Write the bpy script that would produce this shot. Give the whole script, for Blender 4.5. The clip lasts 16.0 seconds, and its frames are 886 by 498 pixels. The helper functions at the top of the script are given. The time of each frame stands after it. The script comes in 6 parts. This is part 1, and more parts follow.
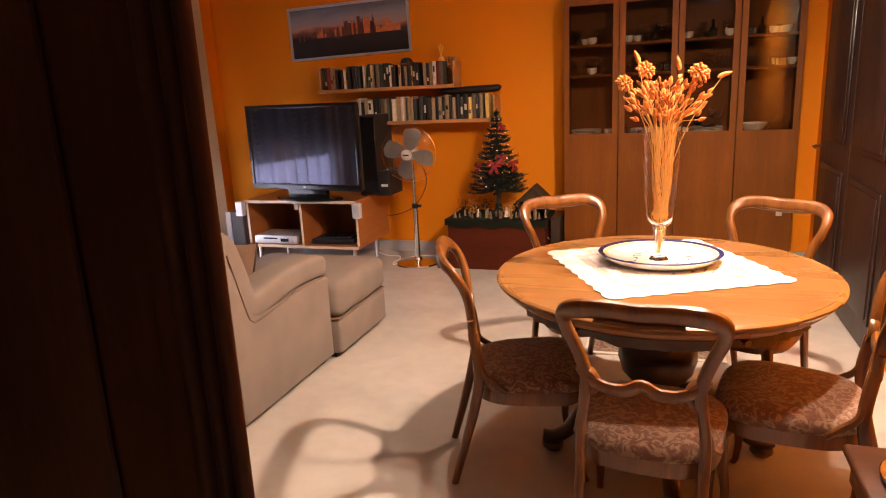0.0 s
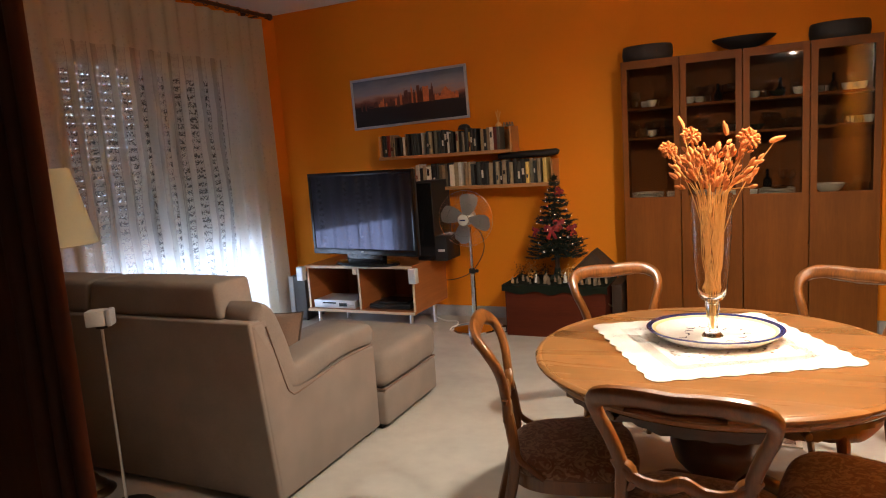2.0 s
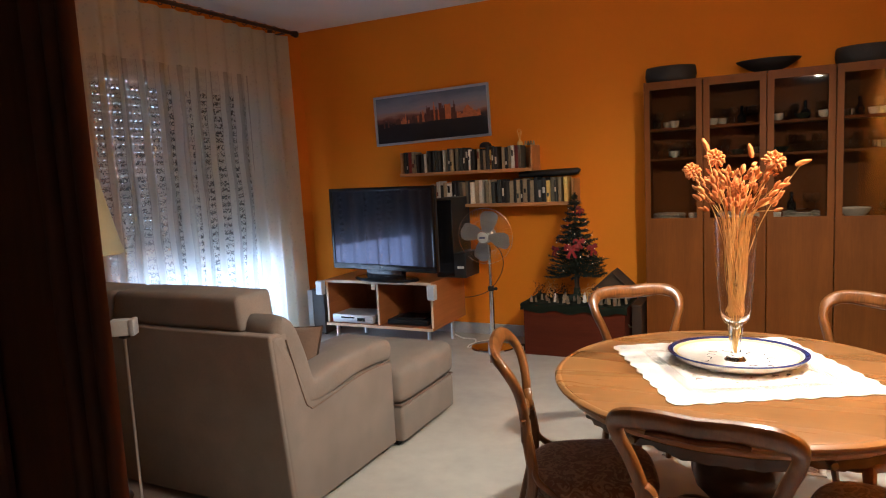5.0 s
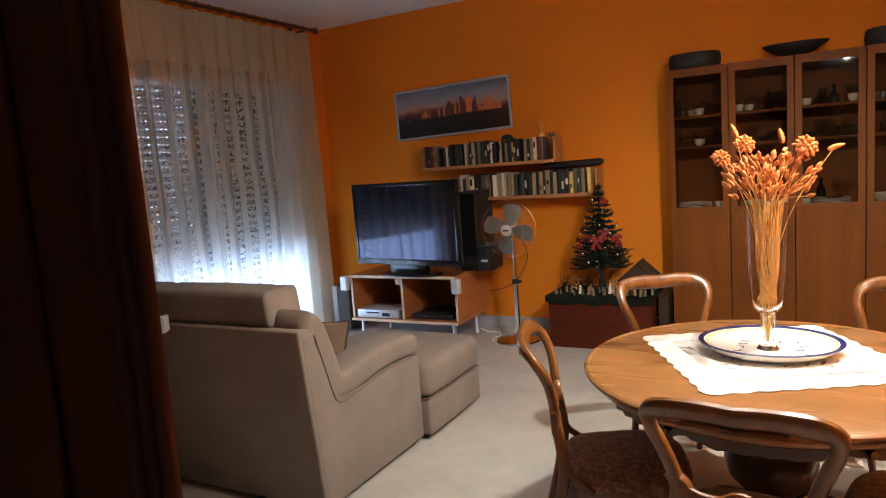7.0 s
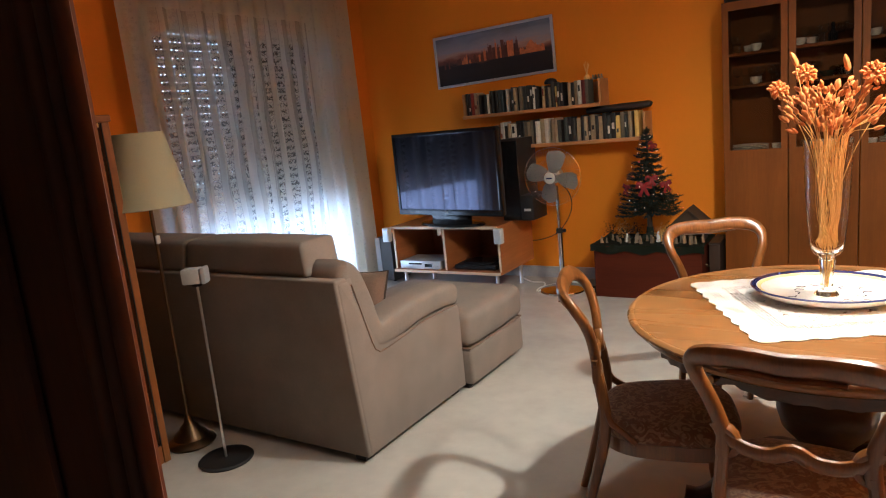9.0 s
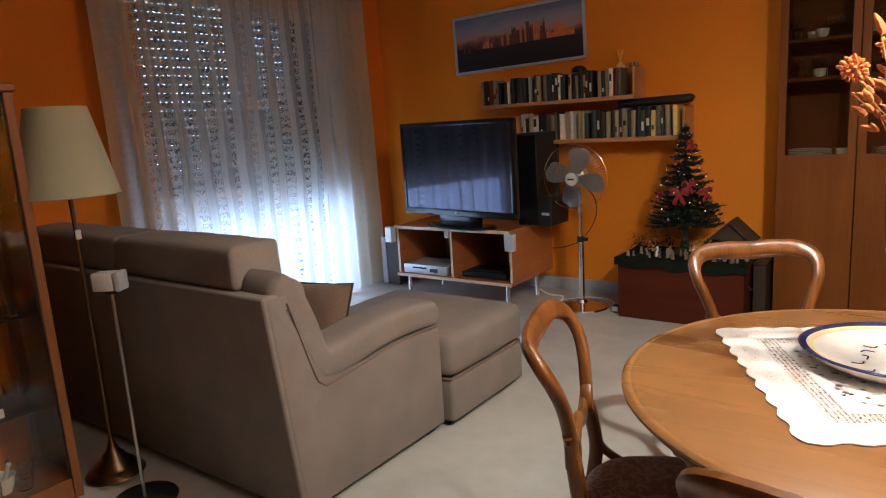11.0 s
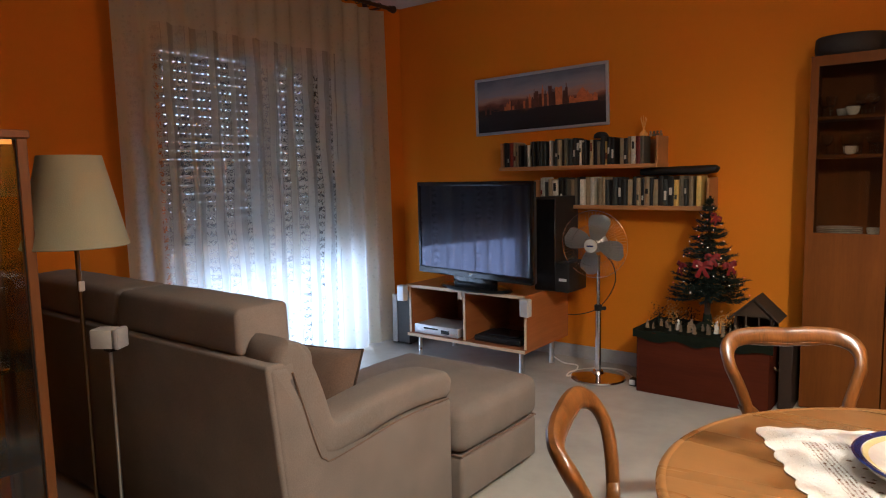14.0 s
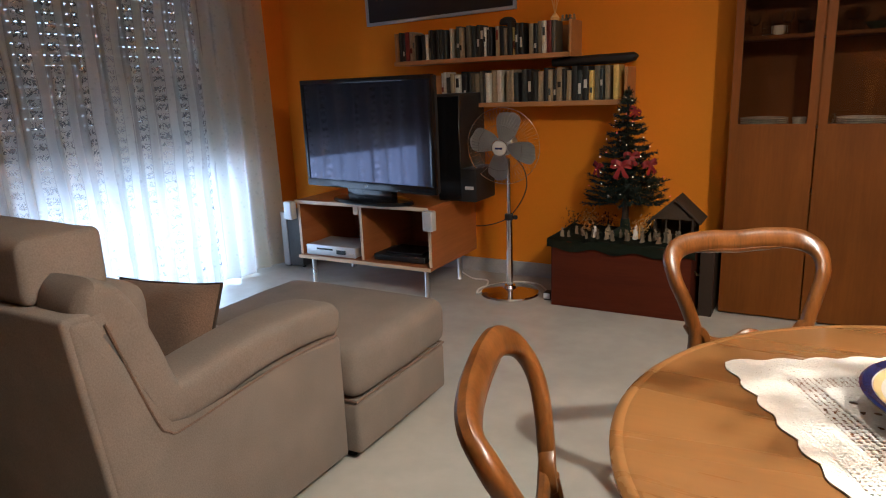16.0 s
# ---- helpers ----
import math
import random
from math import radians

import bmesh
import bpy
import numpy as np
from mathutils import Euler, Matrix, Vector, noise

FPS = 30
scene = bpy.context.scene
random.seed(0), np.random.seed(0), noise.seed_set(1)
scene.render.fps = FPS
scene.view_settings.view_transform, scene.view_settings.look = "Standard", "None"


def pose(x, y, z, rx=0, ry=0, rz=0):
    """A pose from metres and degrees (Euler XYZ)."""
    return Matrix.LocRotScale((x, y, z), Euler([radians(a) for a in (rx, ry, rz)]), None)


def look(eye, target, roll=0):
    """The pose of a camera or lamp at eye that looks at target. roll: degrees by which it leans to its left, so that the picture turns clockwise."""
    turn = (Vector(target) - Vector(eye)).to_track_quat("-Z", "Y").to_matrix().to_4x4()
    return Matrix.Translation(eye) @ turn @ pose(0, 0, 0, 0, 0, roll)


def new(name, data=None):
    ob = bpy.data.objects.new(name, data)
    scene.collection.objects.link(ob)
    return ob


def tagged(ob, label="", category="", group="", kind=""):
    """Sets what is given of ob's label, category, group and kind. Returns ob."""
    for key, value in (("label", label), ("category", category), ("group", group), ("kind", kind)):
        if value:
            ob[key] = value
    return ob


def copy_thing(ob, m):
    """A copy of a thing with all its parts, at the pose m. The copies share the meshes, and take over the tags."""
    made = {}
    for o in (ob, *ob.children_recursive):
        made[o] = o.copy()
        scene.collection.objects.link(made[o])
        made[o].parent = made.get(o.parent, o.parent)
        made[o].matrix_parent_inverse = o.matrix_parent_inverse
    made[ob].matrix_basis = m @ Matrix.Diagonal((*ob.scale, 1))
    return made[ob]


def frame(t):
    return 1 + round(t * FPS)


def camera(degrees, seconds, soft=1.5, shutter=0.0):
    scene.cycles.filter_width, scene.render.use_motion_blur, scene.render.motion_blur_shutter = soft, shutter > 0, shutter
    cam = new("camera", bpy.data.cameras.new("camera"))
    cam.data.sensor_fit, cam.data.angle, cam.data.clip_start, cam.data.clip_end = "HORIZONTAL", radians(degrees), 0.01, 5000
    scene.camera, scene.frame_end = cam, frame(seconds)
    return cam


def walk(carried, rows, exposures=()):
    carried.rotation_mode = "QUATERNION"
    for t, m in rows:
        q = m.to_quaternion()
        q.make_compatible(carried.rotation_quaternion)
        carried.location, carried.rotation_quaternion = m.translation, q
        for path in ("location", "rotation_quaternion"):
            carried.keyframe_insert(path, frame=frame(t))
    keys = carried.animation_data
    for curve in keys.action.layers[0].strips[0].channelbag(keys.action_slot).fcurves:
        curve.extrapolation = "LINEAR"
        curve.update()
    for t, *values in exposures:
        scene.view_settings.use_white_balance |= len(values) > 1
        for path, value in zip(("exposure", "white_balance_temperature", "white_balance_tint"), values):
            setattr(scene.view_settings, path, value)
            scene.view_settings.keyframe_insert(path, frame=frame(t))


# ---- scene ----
cam = camera(67.2, 16.0, soft=1.1)
PATH = [
    (0, (0.563, -0.471, 1.479), (-0.069, 1.368, 1.008), -2.8),
    (0.5, (0.618, -0.405, 1.528), (-0.097, 1.438, 1.224), -2.4),
    (1, (0.645, -0.361, 1.506), (-0.135, 1.464, 1.264), -2.2),
    (1.5, (0.671, -0.345, 1.508), (-0.141, 1.465, 1.253), -3.4),
    (2, (0.674, -0.335, 1.505), (-0.169, 1.456, 1.221), -3.9),
    (2.5, (0.665, -0.34, 1.499), (-0.212, 1.436, 1.22), -3.6),
    (3, (0.654, -0.337, 1.502), (-0.268, 1.417, 1.227), -3.8),
    (3.5, (0.652, -0.341, 1.513), (-0.287, 1.406, 1.259), -4.6),
    (4, (0.666, -0.346, 1.507), (-0.274, 1.402, 1.265), -3.3),
    (4.2, (0.666, -0.345, 1.506), (-0.247, 1.42, 1.278), -2.9),
    (6.3, (0.664, -0.347, 1.513), (-0.22, 1.431, 1.273), -3.0),
    (6.5, (0.664, -0.348, 1.51), (-0.236, 1.422, 1.272), -3.4),
    (7, (0.648, -0.352, 1.504), (-0.3, 1.392, 1.26), -4.2),
    (7.5, (0.617, -0.364, 1.492), (-0.419, 1.324, 1.217), -3.2),
    (8, (0.633, -0.382, 1.501), (-0.392, 1.311, 1.214), -4.2),
    (8.5, (0.638, -0.326, 1.476), (-0.371, 1.365, 1.124), -5.8),
    (8.7, (0.645, -0.306, 1.471), (-0.408, 1.355, 1.11), -6.2),
    (10.8, (0.578, 0.287, 1.407), (-0.502, 1.923, 1.01), -3.8),
    (11, (0.562, 0.389, 1.405), (-0.615, 1.963, 1.029), -3.7),
    (11.5, (0.461, 0.566, 1.382), (-0.729, 2.126, 0.998), -3.4),
    (12, (0.361, 0.68, 1.375), (-1.114, 1.98, 1.008), -2.3),
    (12.5, (0.432, 0.557, 1.439), (-0.965, 1.961, 1.157), -3.2),
    (13, (0.495, 0.475, 1.462), (-0.817, 1.965, 1.216), -2.4),
    (13.5, (0.486, 0.465, 1.454), (-0.748, 2.023, 1.231), -1.4),
    (14, (0.465, 0.472, 1.447), (-0.744, 2.05, 1.229), -1.2),
    (14.5, (0.459, 0.47, 1.44), (-0.756, 2.044, 1.23), -0.8),
    (15, (0.459, 0.485, 1.447), (-0.744, 2.068, 1.231), -0.5),
    (15.5, (0.43, 0.689, 1.389), (-0.61, 2.37, 1.085), -2.6),
    (16, (0.211, 0.951, 1.336), (-0.749, 2.639, 0.859), -2.3),
]
walk(cam, [(t, look(eye, target, roll)) for t, eye, target, roll in PATH], exposures=[(0.0, 1.7, 7250, 30), (0.6, 1.43, 6850, 20), (1.6, 1.31, 6300, 11), (3.0, 1.28, 5600, 6), (8.5, 1.41, 5400, 5), (11.0, 1.03, 5300, 5), (14.5, 1.01, 5550, 6), (16.0, 0.99, 5450, 4)])

# ---- light ----
world = bpy.data.worlds.new("sky")
scene.world = world
world.use_nodes = True
wn = world.node_tree.nodes
sky = wn.new("ShaderNodeTexSky")
sky.sky_type = "NISHITA"
sky.sun_disc = False
sky.sun_elevation = radians(35)
sky.sun_rotation = radians(200)
wn["Background"].inputs["Strength"].default_value = 0.15
world.node_tree.links.new(sky.outputs["Color"], wn["Background"].inputs["Color"])


def lamp(name, kind, energy, color, place, turn=(0, 0, 0), **more):
    data = bpy.data.lights.new(name, kind)
    data.energy, data.color = energy, color
    if kind == "SPOT":
        data.spot_size, data.spot_blend, data.shadow_soft_size = more["size"], more["blend"], more["soft"]
    elif kind == "AREA":
        data.shape, data.size, data.size_y = "RECTANGLE", more["w"], more["h"]
    elif kind == "SUN":
        data.angle = more["angle"]
    else:
        data.shadow_soft_size = more["soft"]
    ob = new(name, data)
    ob.matrix_world = pose(*place, *turn)
    return ob


SUN = lamp("sun", "SUN", 1.2, (1.0, 0.96, 0.9), (-8, 0, 8), (0, -50, 20), angle=radians(12))
WARM = (1.0, 0.83, 0.63)
# three bulbs of the unseen ceiling lamp over the table, the middle one the strongest, each with an added spot that
# throws light down and slightly north
for at, bare, down in (((0.93, 2.17, 2.4), 8, 96), ((1.08, 1.60, 2.4), 3, 30), ((0.24, 2.56, 2.4), 2, 17)):
    lamp("ceiling_bulb", "POINT", bare, WARM, at, soft=0.035)
    lamp("added_down_spot", "SPOT", down, WARM, (at[0], at[1], at[2] - 0.03), (9, 0, 0), size=radians(168), blend=0.75, soft=0.035)
WINDOW = lamp("window_skylight", "AREA", 14, (0.62, 0.75, 1.0), (-3.62, 3.72, 0.42), (0, -90, 0), w=0.76, h=1.55)

# ---- materials ----


def mat(name, color, rough=0.6, metal=0.0, vary=0.12, scale=6.0, fine=60.0, bump=0.1, detail=0.06, spec=0.5, coat=0.0, stretch=(1, 1, 1), sheen=0.0, rand=0.0, trans=0.0, ior=1.45):
    m = bpy.data.materials.new(name)
    m.use_nodes = True
    nt = m.node_tree
    N, L = nt.nodes, nt.links
    b = N["Principled BSDF"]
    tc = N.new("ShaderNodeTexCoord")
    mp = N.new("ShaderNodeMapping")
    mp.inputs["Scale"].default_value = stretch
    L.new(tc.outputs["Object"], mp.inputs["Vector"])
    n1, n2 = N.new("ShaderNodeTexNoise"), N.new("ShaderNodeTexNoise")
    for n, s, d in ((n1, scale, 4.0), (n2, fine, 3.0)):
        n.inputs["Scale"].default_value, n.inputs["Detail"].default_value = s, d
        L.new(mp.outputs["Vector"], n.inputs["Vector"])
    mix = N.new("ShaderNodeMixRGB")
    mix.inputs["Color1"].default_value = (*[c * (1 - vary) for c in color], 1)
    mix.inputs["Color2"].default_value = (*[min(1, c * (1 + vary)) for c in color], 1)
    L.new(n1.outputs["Fac"], mix.inputs["Fac"])
    mix2 = N.new("ShaderNodeMixRGB")
    mix2.blend_type = "MULTIPLY"
    mix2.inputs["Fac"].default_value = 1.0
    ramp = N.new("ShaderNodeMapRange")
    ramp.inputs["To Min"].default_value, ramp.inputs["To Max"].default_value = 1 - detail * 2, 1 + detail * 2
    L.new(n2.outputs["Fac"], ramp.inputs["Value"])
    L.new(mix.outputs["Color"], mix2.inputs["Color1"])
    L.new(ramp.outputs["Result"], mix2.inputs["Color2"])
    out = mix2
    if rand:
        info = N.new("ShaderNodeObjectInfo")
        hsv = N.new("ShaderNodeHueSaturation")
        r2 = N.new("ShaderNodeMapRange")
        r2.inputs["To Min"].default_value, r2.inputs["To Max"].default_value = 1 - rand, 1 + rand
        L.new(info.outputs["Random"], r2.inputs["Value"])
        L.new(r2.outputs["Result"], hsv.inputs["Value"])
        L.new(mix2.outputs["Color"], hsv.inputs["Color"])
        out = hsv
    L.new(out.outputs["Color"], b.inputs["Base Color"])
    rr = N.new("ShaderNodeMapRange")
    rr.inputs["To Min"].default_value, rr.inputs["To Max"].default_value = max(0.02, rough - 0.06), min(1, rough + 0.06)
    L.new(n1.outputs["Fac"], rr.inputs["Value"])
    L.new(rr.outputs["Result"], b.inputs["Roughness"])
    b.inputs["Metallic"].default_value = metal
    b.inputs["Specular IOR Level"].default_value = spec
    b.inputs["Coat Weight"].default_value = coat
    b.inputs["Coat Roughness"].default_value = 0.12
    b.inputs["Sheen Weight"].default_value = sheen
    b.inputs["Transmission Weight"].default_value = trans
    b.inputs["IOR"].default_value = ior
    if bump:
        bp = N.new("ShaderNodeBump")
        bp.inputs["Strength"].default_value, bp.inputs["Distance"].default_value = bump, 0.004
        L.new(n2.outputs["Fac"], bp.inputs["Height"])
        L.new(bp.outputs["Normal"], b.inputs["Normal"])
    return m


def wood(name, dark, light, rough=0.35, rings=14.0, along="x", coat=0.2, bump=0.05, spec=0.5):
    """Wood with streaks that run along one local axis."""
    m = bpy.data.materials.new(name)
    m.use_nodes = True
    N, L = m.node_tree.nodes, m.node_tree.links
    b = N["Principled BSDF"]
    tc, mp = N.new("ShaderNodeTexCoord"), N.new("ShaderNodeMapping")
    mp.inputs["Scale"].default_value = {"x": (0.08, 1, 1), "y": (1, 0.08, 1), "z": (1, 1, 0.08)}[along]
    L.new(tc.outputs["Object"], mp.inputs["Vector"])
    n1, n2, n3 = (N.new("ShaderNodeTexNoise") for _ in range(3))
    for n, s, d in ((n1, rings, 5.0), (n2, rings * 9, 3.0)):
        n.inputs["Scale"].default_value, n.inputs["Detail"].default_value, n.inputs["Distortion"].default_value = s, d, 0.6
        L.new(mp.outputs["Vector"], n.inputs["Vector"])
    n3.inputs["Scale"].default_value = 3.0
    L.new(tc.outputs["Object"], n3.inputs["Vector"])
    add = N.new("ShaderNodeMath")
    add.operation = "MULTIPLY_ADD"
    add.inputs[1].default_value = 0.45
    L.new(n2.outputs["Fac"], add.inputs[0])
    L.new(n1.outputs["Fac"], add.inputs[2])
    ramp = N.new("ShaderNodeValToRGB")
    ramp.color_ramp.elements[0].position, ramp.color_ramp.elements[1].position = 0.45, 0.95
    ramp.color_ramp.elements[0].color, ramp.color_ramp.elements[1].color = (*dark, 1), (*light, 1)
    L.new(add.outputs[0], ramp.inputs["Fac"])
    blot = N.new("ShaderNodeMapRange")
    blot.inputs["To Min"].default_value, blot.inputs["To Max"].default_value = 0.75, 1.2
    L.new(n3.outputs["Fac"], blot.inputs["Value"])
    mul = N.new("ShaderNodeMixRGB")
    mul.blend_type = "MULTIPLY"
    mul.inputs["Fac"].default_value = 1.0
    L.new(ramp.outputs["Color"], mul.inputs["Color1"])
    L.new(blot.outputs["Result"], mul.inputs["Color2"])
    L.new(mul.outputs["Color"], b.inputs["Base Color"])
    b.inputs["Coat Weight"].default_value, b.inputs["Coat Roughness"].default_value = coat, 0.2
    b.inputs["Specular IOR Level"].default_value = spec
    rr = N.new("ShaderNodeMapRange")
    rr.inputs["To Min"].default_value, rr.inputs["To Max"].default_value = rough - 0.08, rough + 0.1
    L.new(n1.outputs["Fac"], rr.inputs["Value"])
    L.new(rr.outputs["Result"], b.inputs["Roughness"])
    bp = N.new("ShaderNodeBump")
    bp.inputs["Strength"].default_value, bp.inputs["Distance"].default_value = bump, 0.003
    L.new(n2.outputs["Fac"], bp.inputs["Height"])
    L.new(bp.outputs["Normal"], b.inputs["Normal"])
    return m


def glass(name, tint=(0.95, 0.97, 0.96), rough=0.02):
    """Thin glass: mostly see-through, with a real gloss."""
    m = bpy.data.materials.new(name)
    m.use_nodes = True
    N, L = m.node_tree.nodes, m.node_tree.links
    N.remove(N["Principled BSDF"])
    t, g, mix, fr = N.new("ShaderNodeBsdfTransparent"), N.new("ShaderNodeBsdfGlossy"), N.new("ShaderNodeMixShader"), N.new("ShaderNodeFresnel")
    t.inputs["Color"].default_value = (*tint, 1)
    g.inputs["Roughness"].default_value = rough
    fr.inputs["IOR"].default_value = 1.5
    L.new(fr.outputs[0], mix.inputs[0])
    L.new(t.outputs[0], mix.inputs[1])
    L.new(g.outputs[0], mix.inputs[2])
    L.new(mix.outputs[0], N["Material Output"].inputs["Surface"])
    return m


def glow(name, color, strength):
    m = bpy.data.materials.new(name)
    m.use_nodes = True
    b = m.node_tree.nodes["Principled BSDF"]
    b.inputs["Base Color"].default_value = (*color, 1)
    b.inputs["Emission Color"].default_value = (*color, 1)
    b.inputs["Emission Strength"].default_value = strength
    return m


def marble(name):
    """Pale polished stone floor, faintly clouded and stained."""
    m = mat(name, (0.465, 0.445, 0.40), rough=0.2, vary=0.2, scale=2.3, fine=12, bump=0.012, detail=0.05, coat=0.0)
    return m


def fabric(name, color, weave=420.0, vary=0.12, bump=0.5, sheen=0.25, detail=0.16):
    m = mat(name, color, rough=0.92, vary=vary, scale=5, fine=weave, bump=bump, detail=detail, spec=0.15, sheen=sheen)
    return m


def floral(name, base, motif, scale=22.0):
    """Woven upholstery with large curling motifs."""
    m = bpy.data.materials.new(name)
    m.use_nodes = True
    N, L = m.node_tree.nodes, m.node_tree.links
    b = N["Principled BSDF"]
    tc = N.new("ShaderNodeTexCoord")
    n1, n2, w = N.new("ShaderNodeTexNoise"), N.new("ShaderNodeTexNoise"), N.new("ShaderNodeTexNoise")
    n1.inputs["Scale"].default_value, n1.inputs["Detail"].default_value, n1.inputs["Distortion"].default_value = scale, 2.0, 2.5
    n2.inputs["Scale"].default_value = 90
    w.inputs["Scale"].default_value = 500
    for n in (n1, n2, w):
        L.new(tc.outputs["Object"], n.inputs["Vector"])
    ramp = N.new("ShaderNodeValToRGB")
    e = ramp.color_ramp.elements
    e[0].position, e[1].position = 0.44, 0.56
    e[0].color, e[1].color = (*base, 1), (*motif, 1)
    mid = e.new(0.5)
    mid.color = (*[(p + q) * 0.4 for p, q in zip(base, motif)], 1)
    L.new(n1.outputs["Fac"], ramp.inputs["Fac"])
    mul = N.new("ShaderNodeMixRGB")
    mul.blend_type, mul.inputs["Fac"].default_value = "MULTIPLY", 0.5
    L.new(ramp.outputs["Color"], mul.inputs["Color1"])
    L.new(n2.outputs["Fac"], mul.inputs["Color2"])
    L.new(mul.outputs["Color"], b.inputs["Base Color"])
    b.inputs["Roughness"].default_value = 0.85
    b.inputs["Sheen Weight"].default_value = 0.3
    bp = N.new("ShaderNodeBump")
    bp.inputs["Strength"].default_value, bp.inputs["Distance"].default_value = 0.4, 0.002
    L.new(w.outputs["Fac"], bp.inputs["Height"])
    L.new(bp.outputs["Normal"], b.inputs["Normal"])
    return m


def lace_curtain(name):
    """Sheer curtain cloth: part light passes straight, part is scattered, embroidered bands and a scalloped border are denser."""
    m = bpy.data.materials.new(name)
    m.use_nodes = True
    N, L = m.node_tree.nodes, m.node_tree.links
    N.remove(N["Principled BSDF"])
    tc = N.new("ShaderNodeTexCoord")
    sep = N.new("ShaderNodeSeparateXYZ")
    L.new(tc.outputs["Object"], sep.inputs[0])
    vor, noi, thread = N.new("ShaderNodeTexVoronoi"), N.new("ShaderNodeTexNoise"), N.new("ShaderNodeTexNoise")
    vor.inputs["Scale"].default_value, noi.inputs["Scale"].default_value = 22.0, 34.0
    noi.inputs["Distortion"].default_value, noi.inputs["Detail"].default_value = 2.0, 1.0
    thread.inputs["Scale"].default_value = 160
    for n in (vor, noi, thread):
        L.new(tc.outputs["Object"], n.inputs["Vector"])

    def math_(op, a, b_=None, c=None):
        n = N.new("ShaderNodeMath")
        n.operation = op
        for i, v in enumerate((a, b_, c)):
            if v is None:
                continue
            if isinstance(v, (int, float)):
                n.inputs[i].default_value = v
            else:
                L.new(v, n.inputs[i])
        return n.outputs[0]

    # Repeats every 21 cm: a sprig band, a gathered strip of doubled cloth, then open net.
    soft = N.new("ShaderNodeTexNoise")
    soft.inputs["Scale"].default_value = 1.6
    L.new(tc.outputs["Object"], soft.inputs["Vector"])
    phase = math_("FRACT", math_("MULTIPLY_ADD", soft.outputs["Fac"], 0.35, math_("MULTIPLY", sep.outputs["Y"], 6.2)))
    band = math_("LESS_THAN", phase, 0.34)
    gather = math_("MULTIPLY", math_("GREATER_THAN", phase, 0.36), math_("LESS_THAN", phase, 0.58))
    sprig = math_("GREATER_THAN", noi.outputs["Fac"], 0.49)
    rung = math_("LESS_THAN", math_("FRACT", math_("MULTIPLY_ADD", sep.outputs["Z"], 17.0, math_("MULTIPLY", noi.outputs["Fac"], 1.4))), 0.66)
    motif = math_("MULTIPLY", math_("MULTIPLY", band, math_("MULTIPLY", sprig, rung)), math_("LESS_THAN", sep.outputs["Z"], 2.40))
    dots = math_("LESS_THAN", vor.outputs["Distance"], 0.2)
    dense = math_("MULTIPLY_ADD", thread.outputs["Fac"], 0.20, 0.55)
    dense = math_("ADD", dense, math_("ADD", math_("MULTIPLY", gather, 0.30), math_("MULTIPLY", band, 0.24)))
    # the doubled header tape, the window's far half and the outer selvedges hang thicker
    far = math_("MAXIMUM", math_("GREATER_THAN", sep.outputs["Y"], 4.26), math_("LESS_THAN", sep.outputs["Y"], 2.72))
    dense = math_("ADD", dense, math_("MULTIPLY", math_("MAXIMUM", far, math_("GREATER_THAN", sep.outputs["Z"], 2.42)), 0.32))
    dense = math_("SUBTRACT", math_("MINIMUM", dense, 0.985), math_("ADD", math_("MULTIPLY", motif, 0.54), math_("MULTIPLY", dots, 0.1)))
    dense = math_("ADD", dense, math_("MULTIPLY", math_("MULTIPLY", math_("MAXIMUM", far, math_("GREATER_THAN", sep.outputs["Z"], 2.24)), motif), 0.44))
    dense = math_("MINIMUM", dense, 0.985)
    clear, dif, tra = N.new("ShaderNodeBsdfTransparent"), N.new("ShaderNodeBsdfDiffuse"), N.new("ShaderNodeBsdfTranslucent")
    dif.inputs["Color"].default_value = (0.60, 0.575, 0.44, 1)
    tra.inputs["Color"].default_value = (0.62, 0.62, 0.62, 1)
    cloth, mix = N.new("ShaderNodeMixShader"), N.new("ShaderNodeMixShader")
    cloth.inputs[0].default_value = 0.5
    L.new(dif.outputs[0], cloth.inputs[1])
    L.new(tra.outputs[0], cloth.inputs[2])
    L.new(dense, mix.inputs[0])
    L.new(clear.outputs[0], mix.inputs[1])
    L.new(cloth.outputs[0], mix.inputs[2])
    L.new(mix.outputs[0], N["Material Output"].inputs["Surface"])
    return m


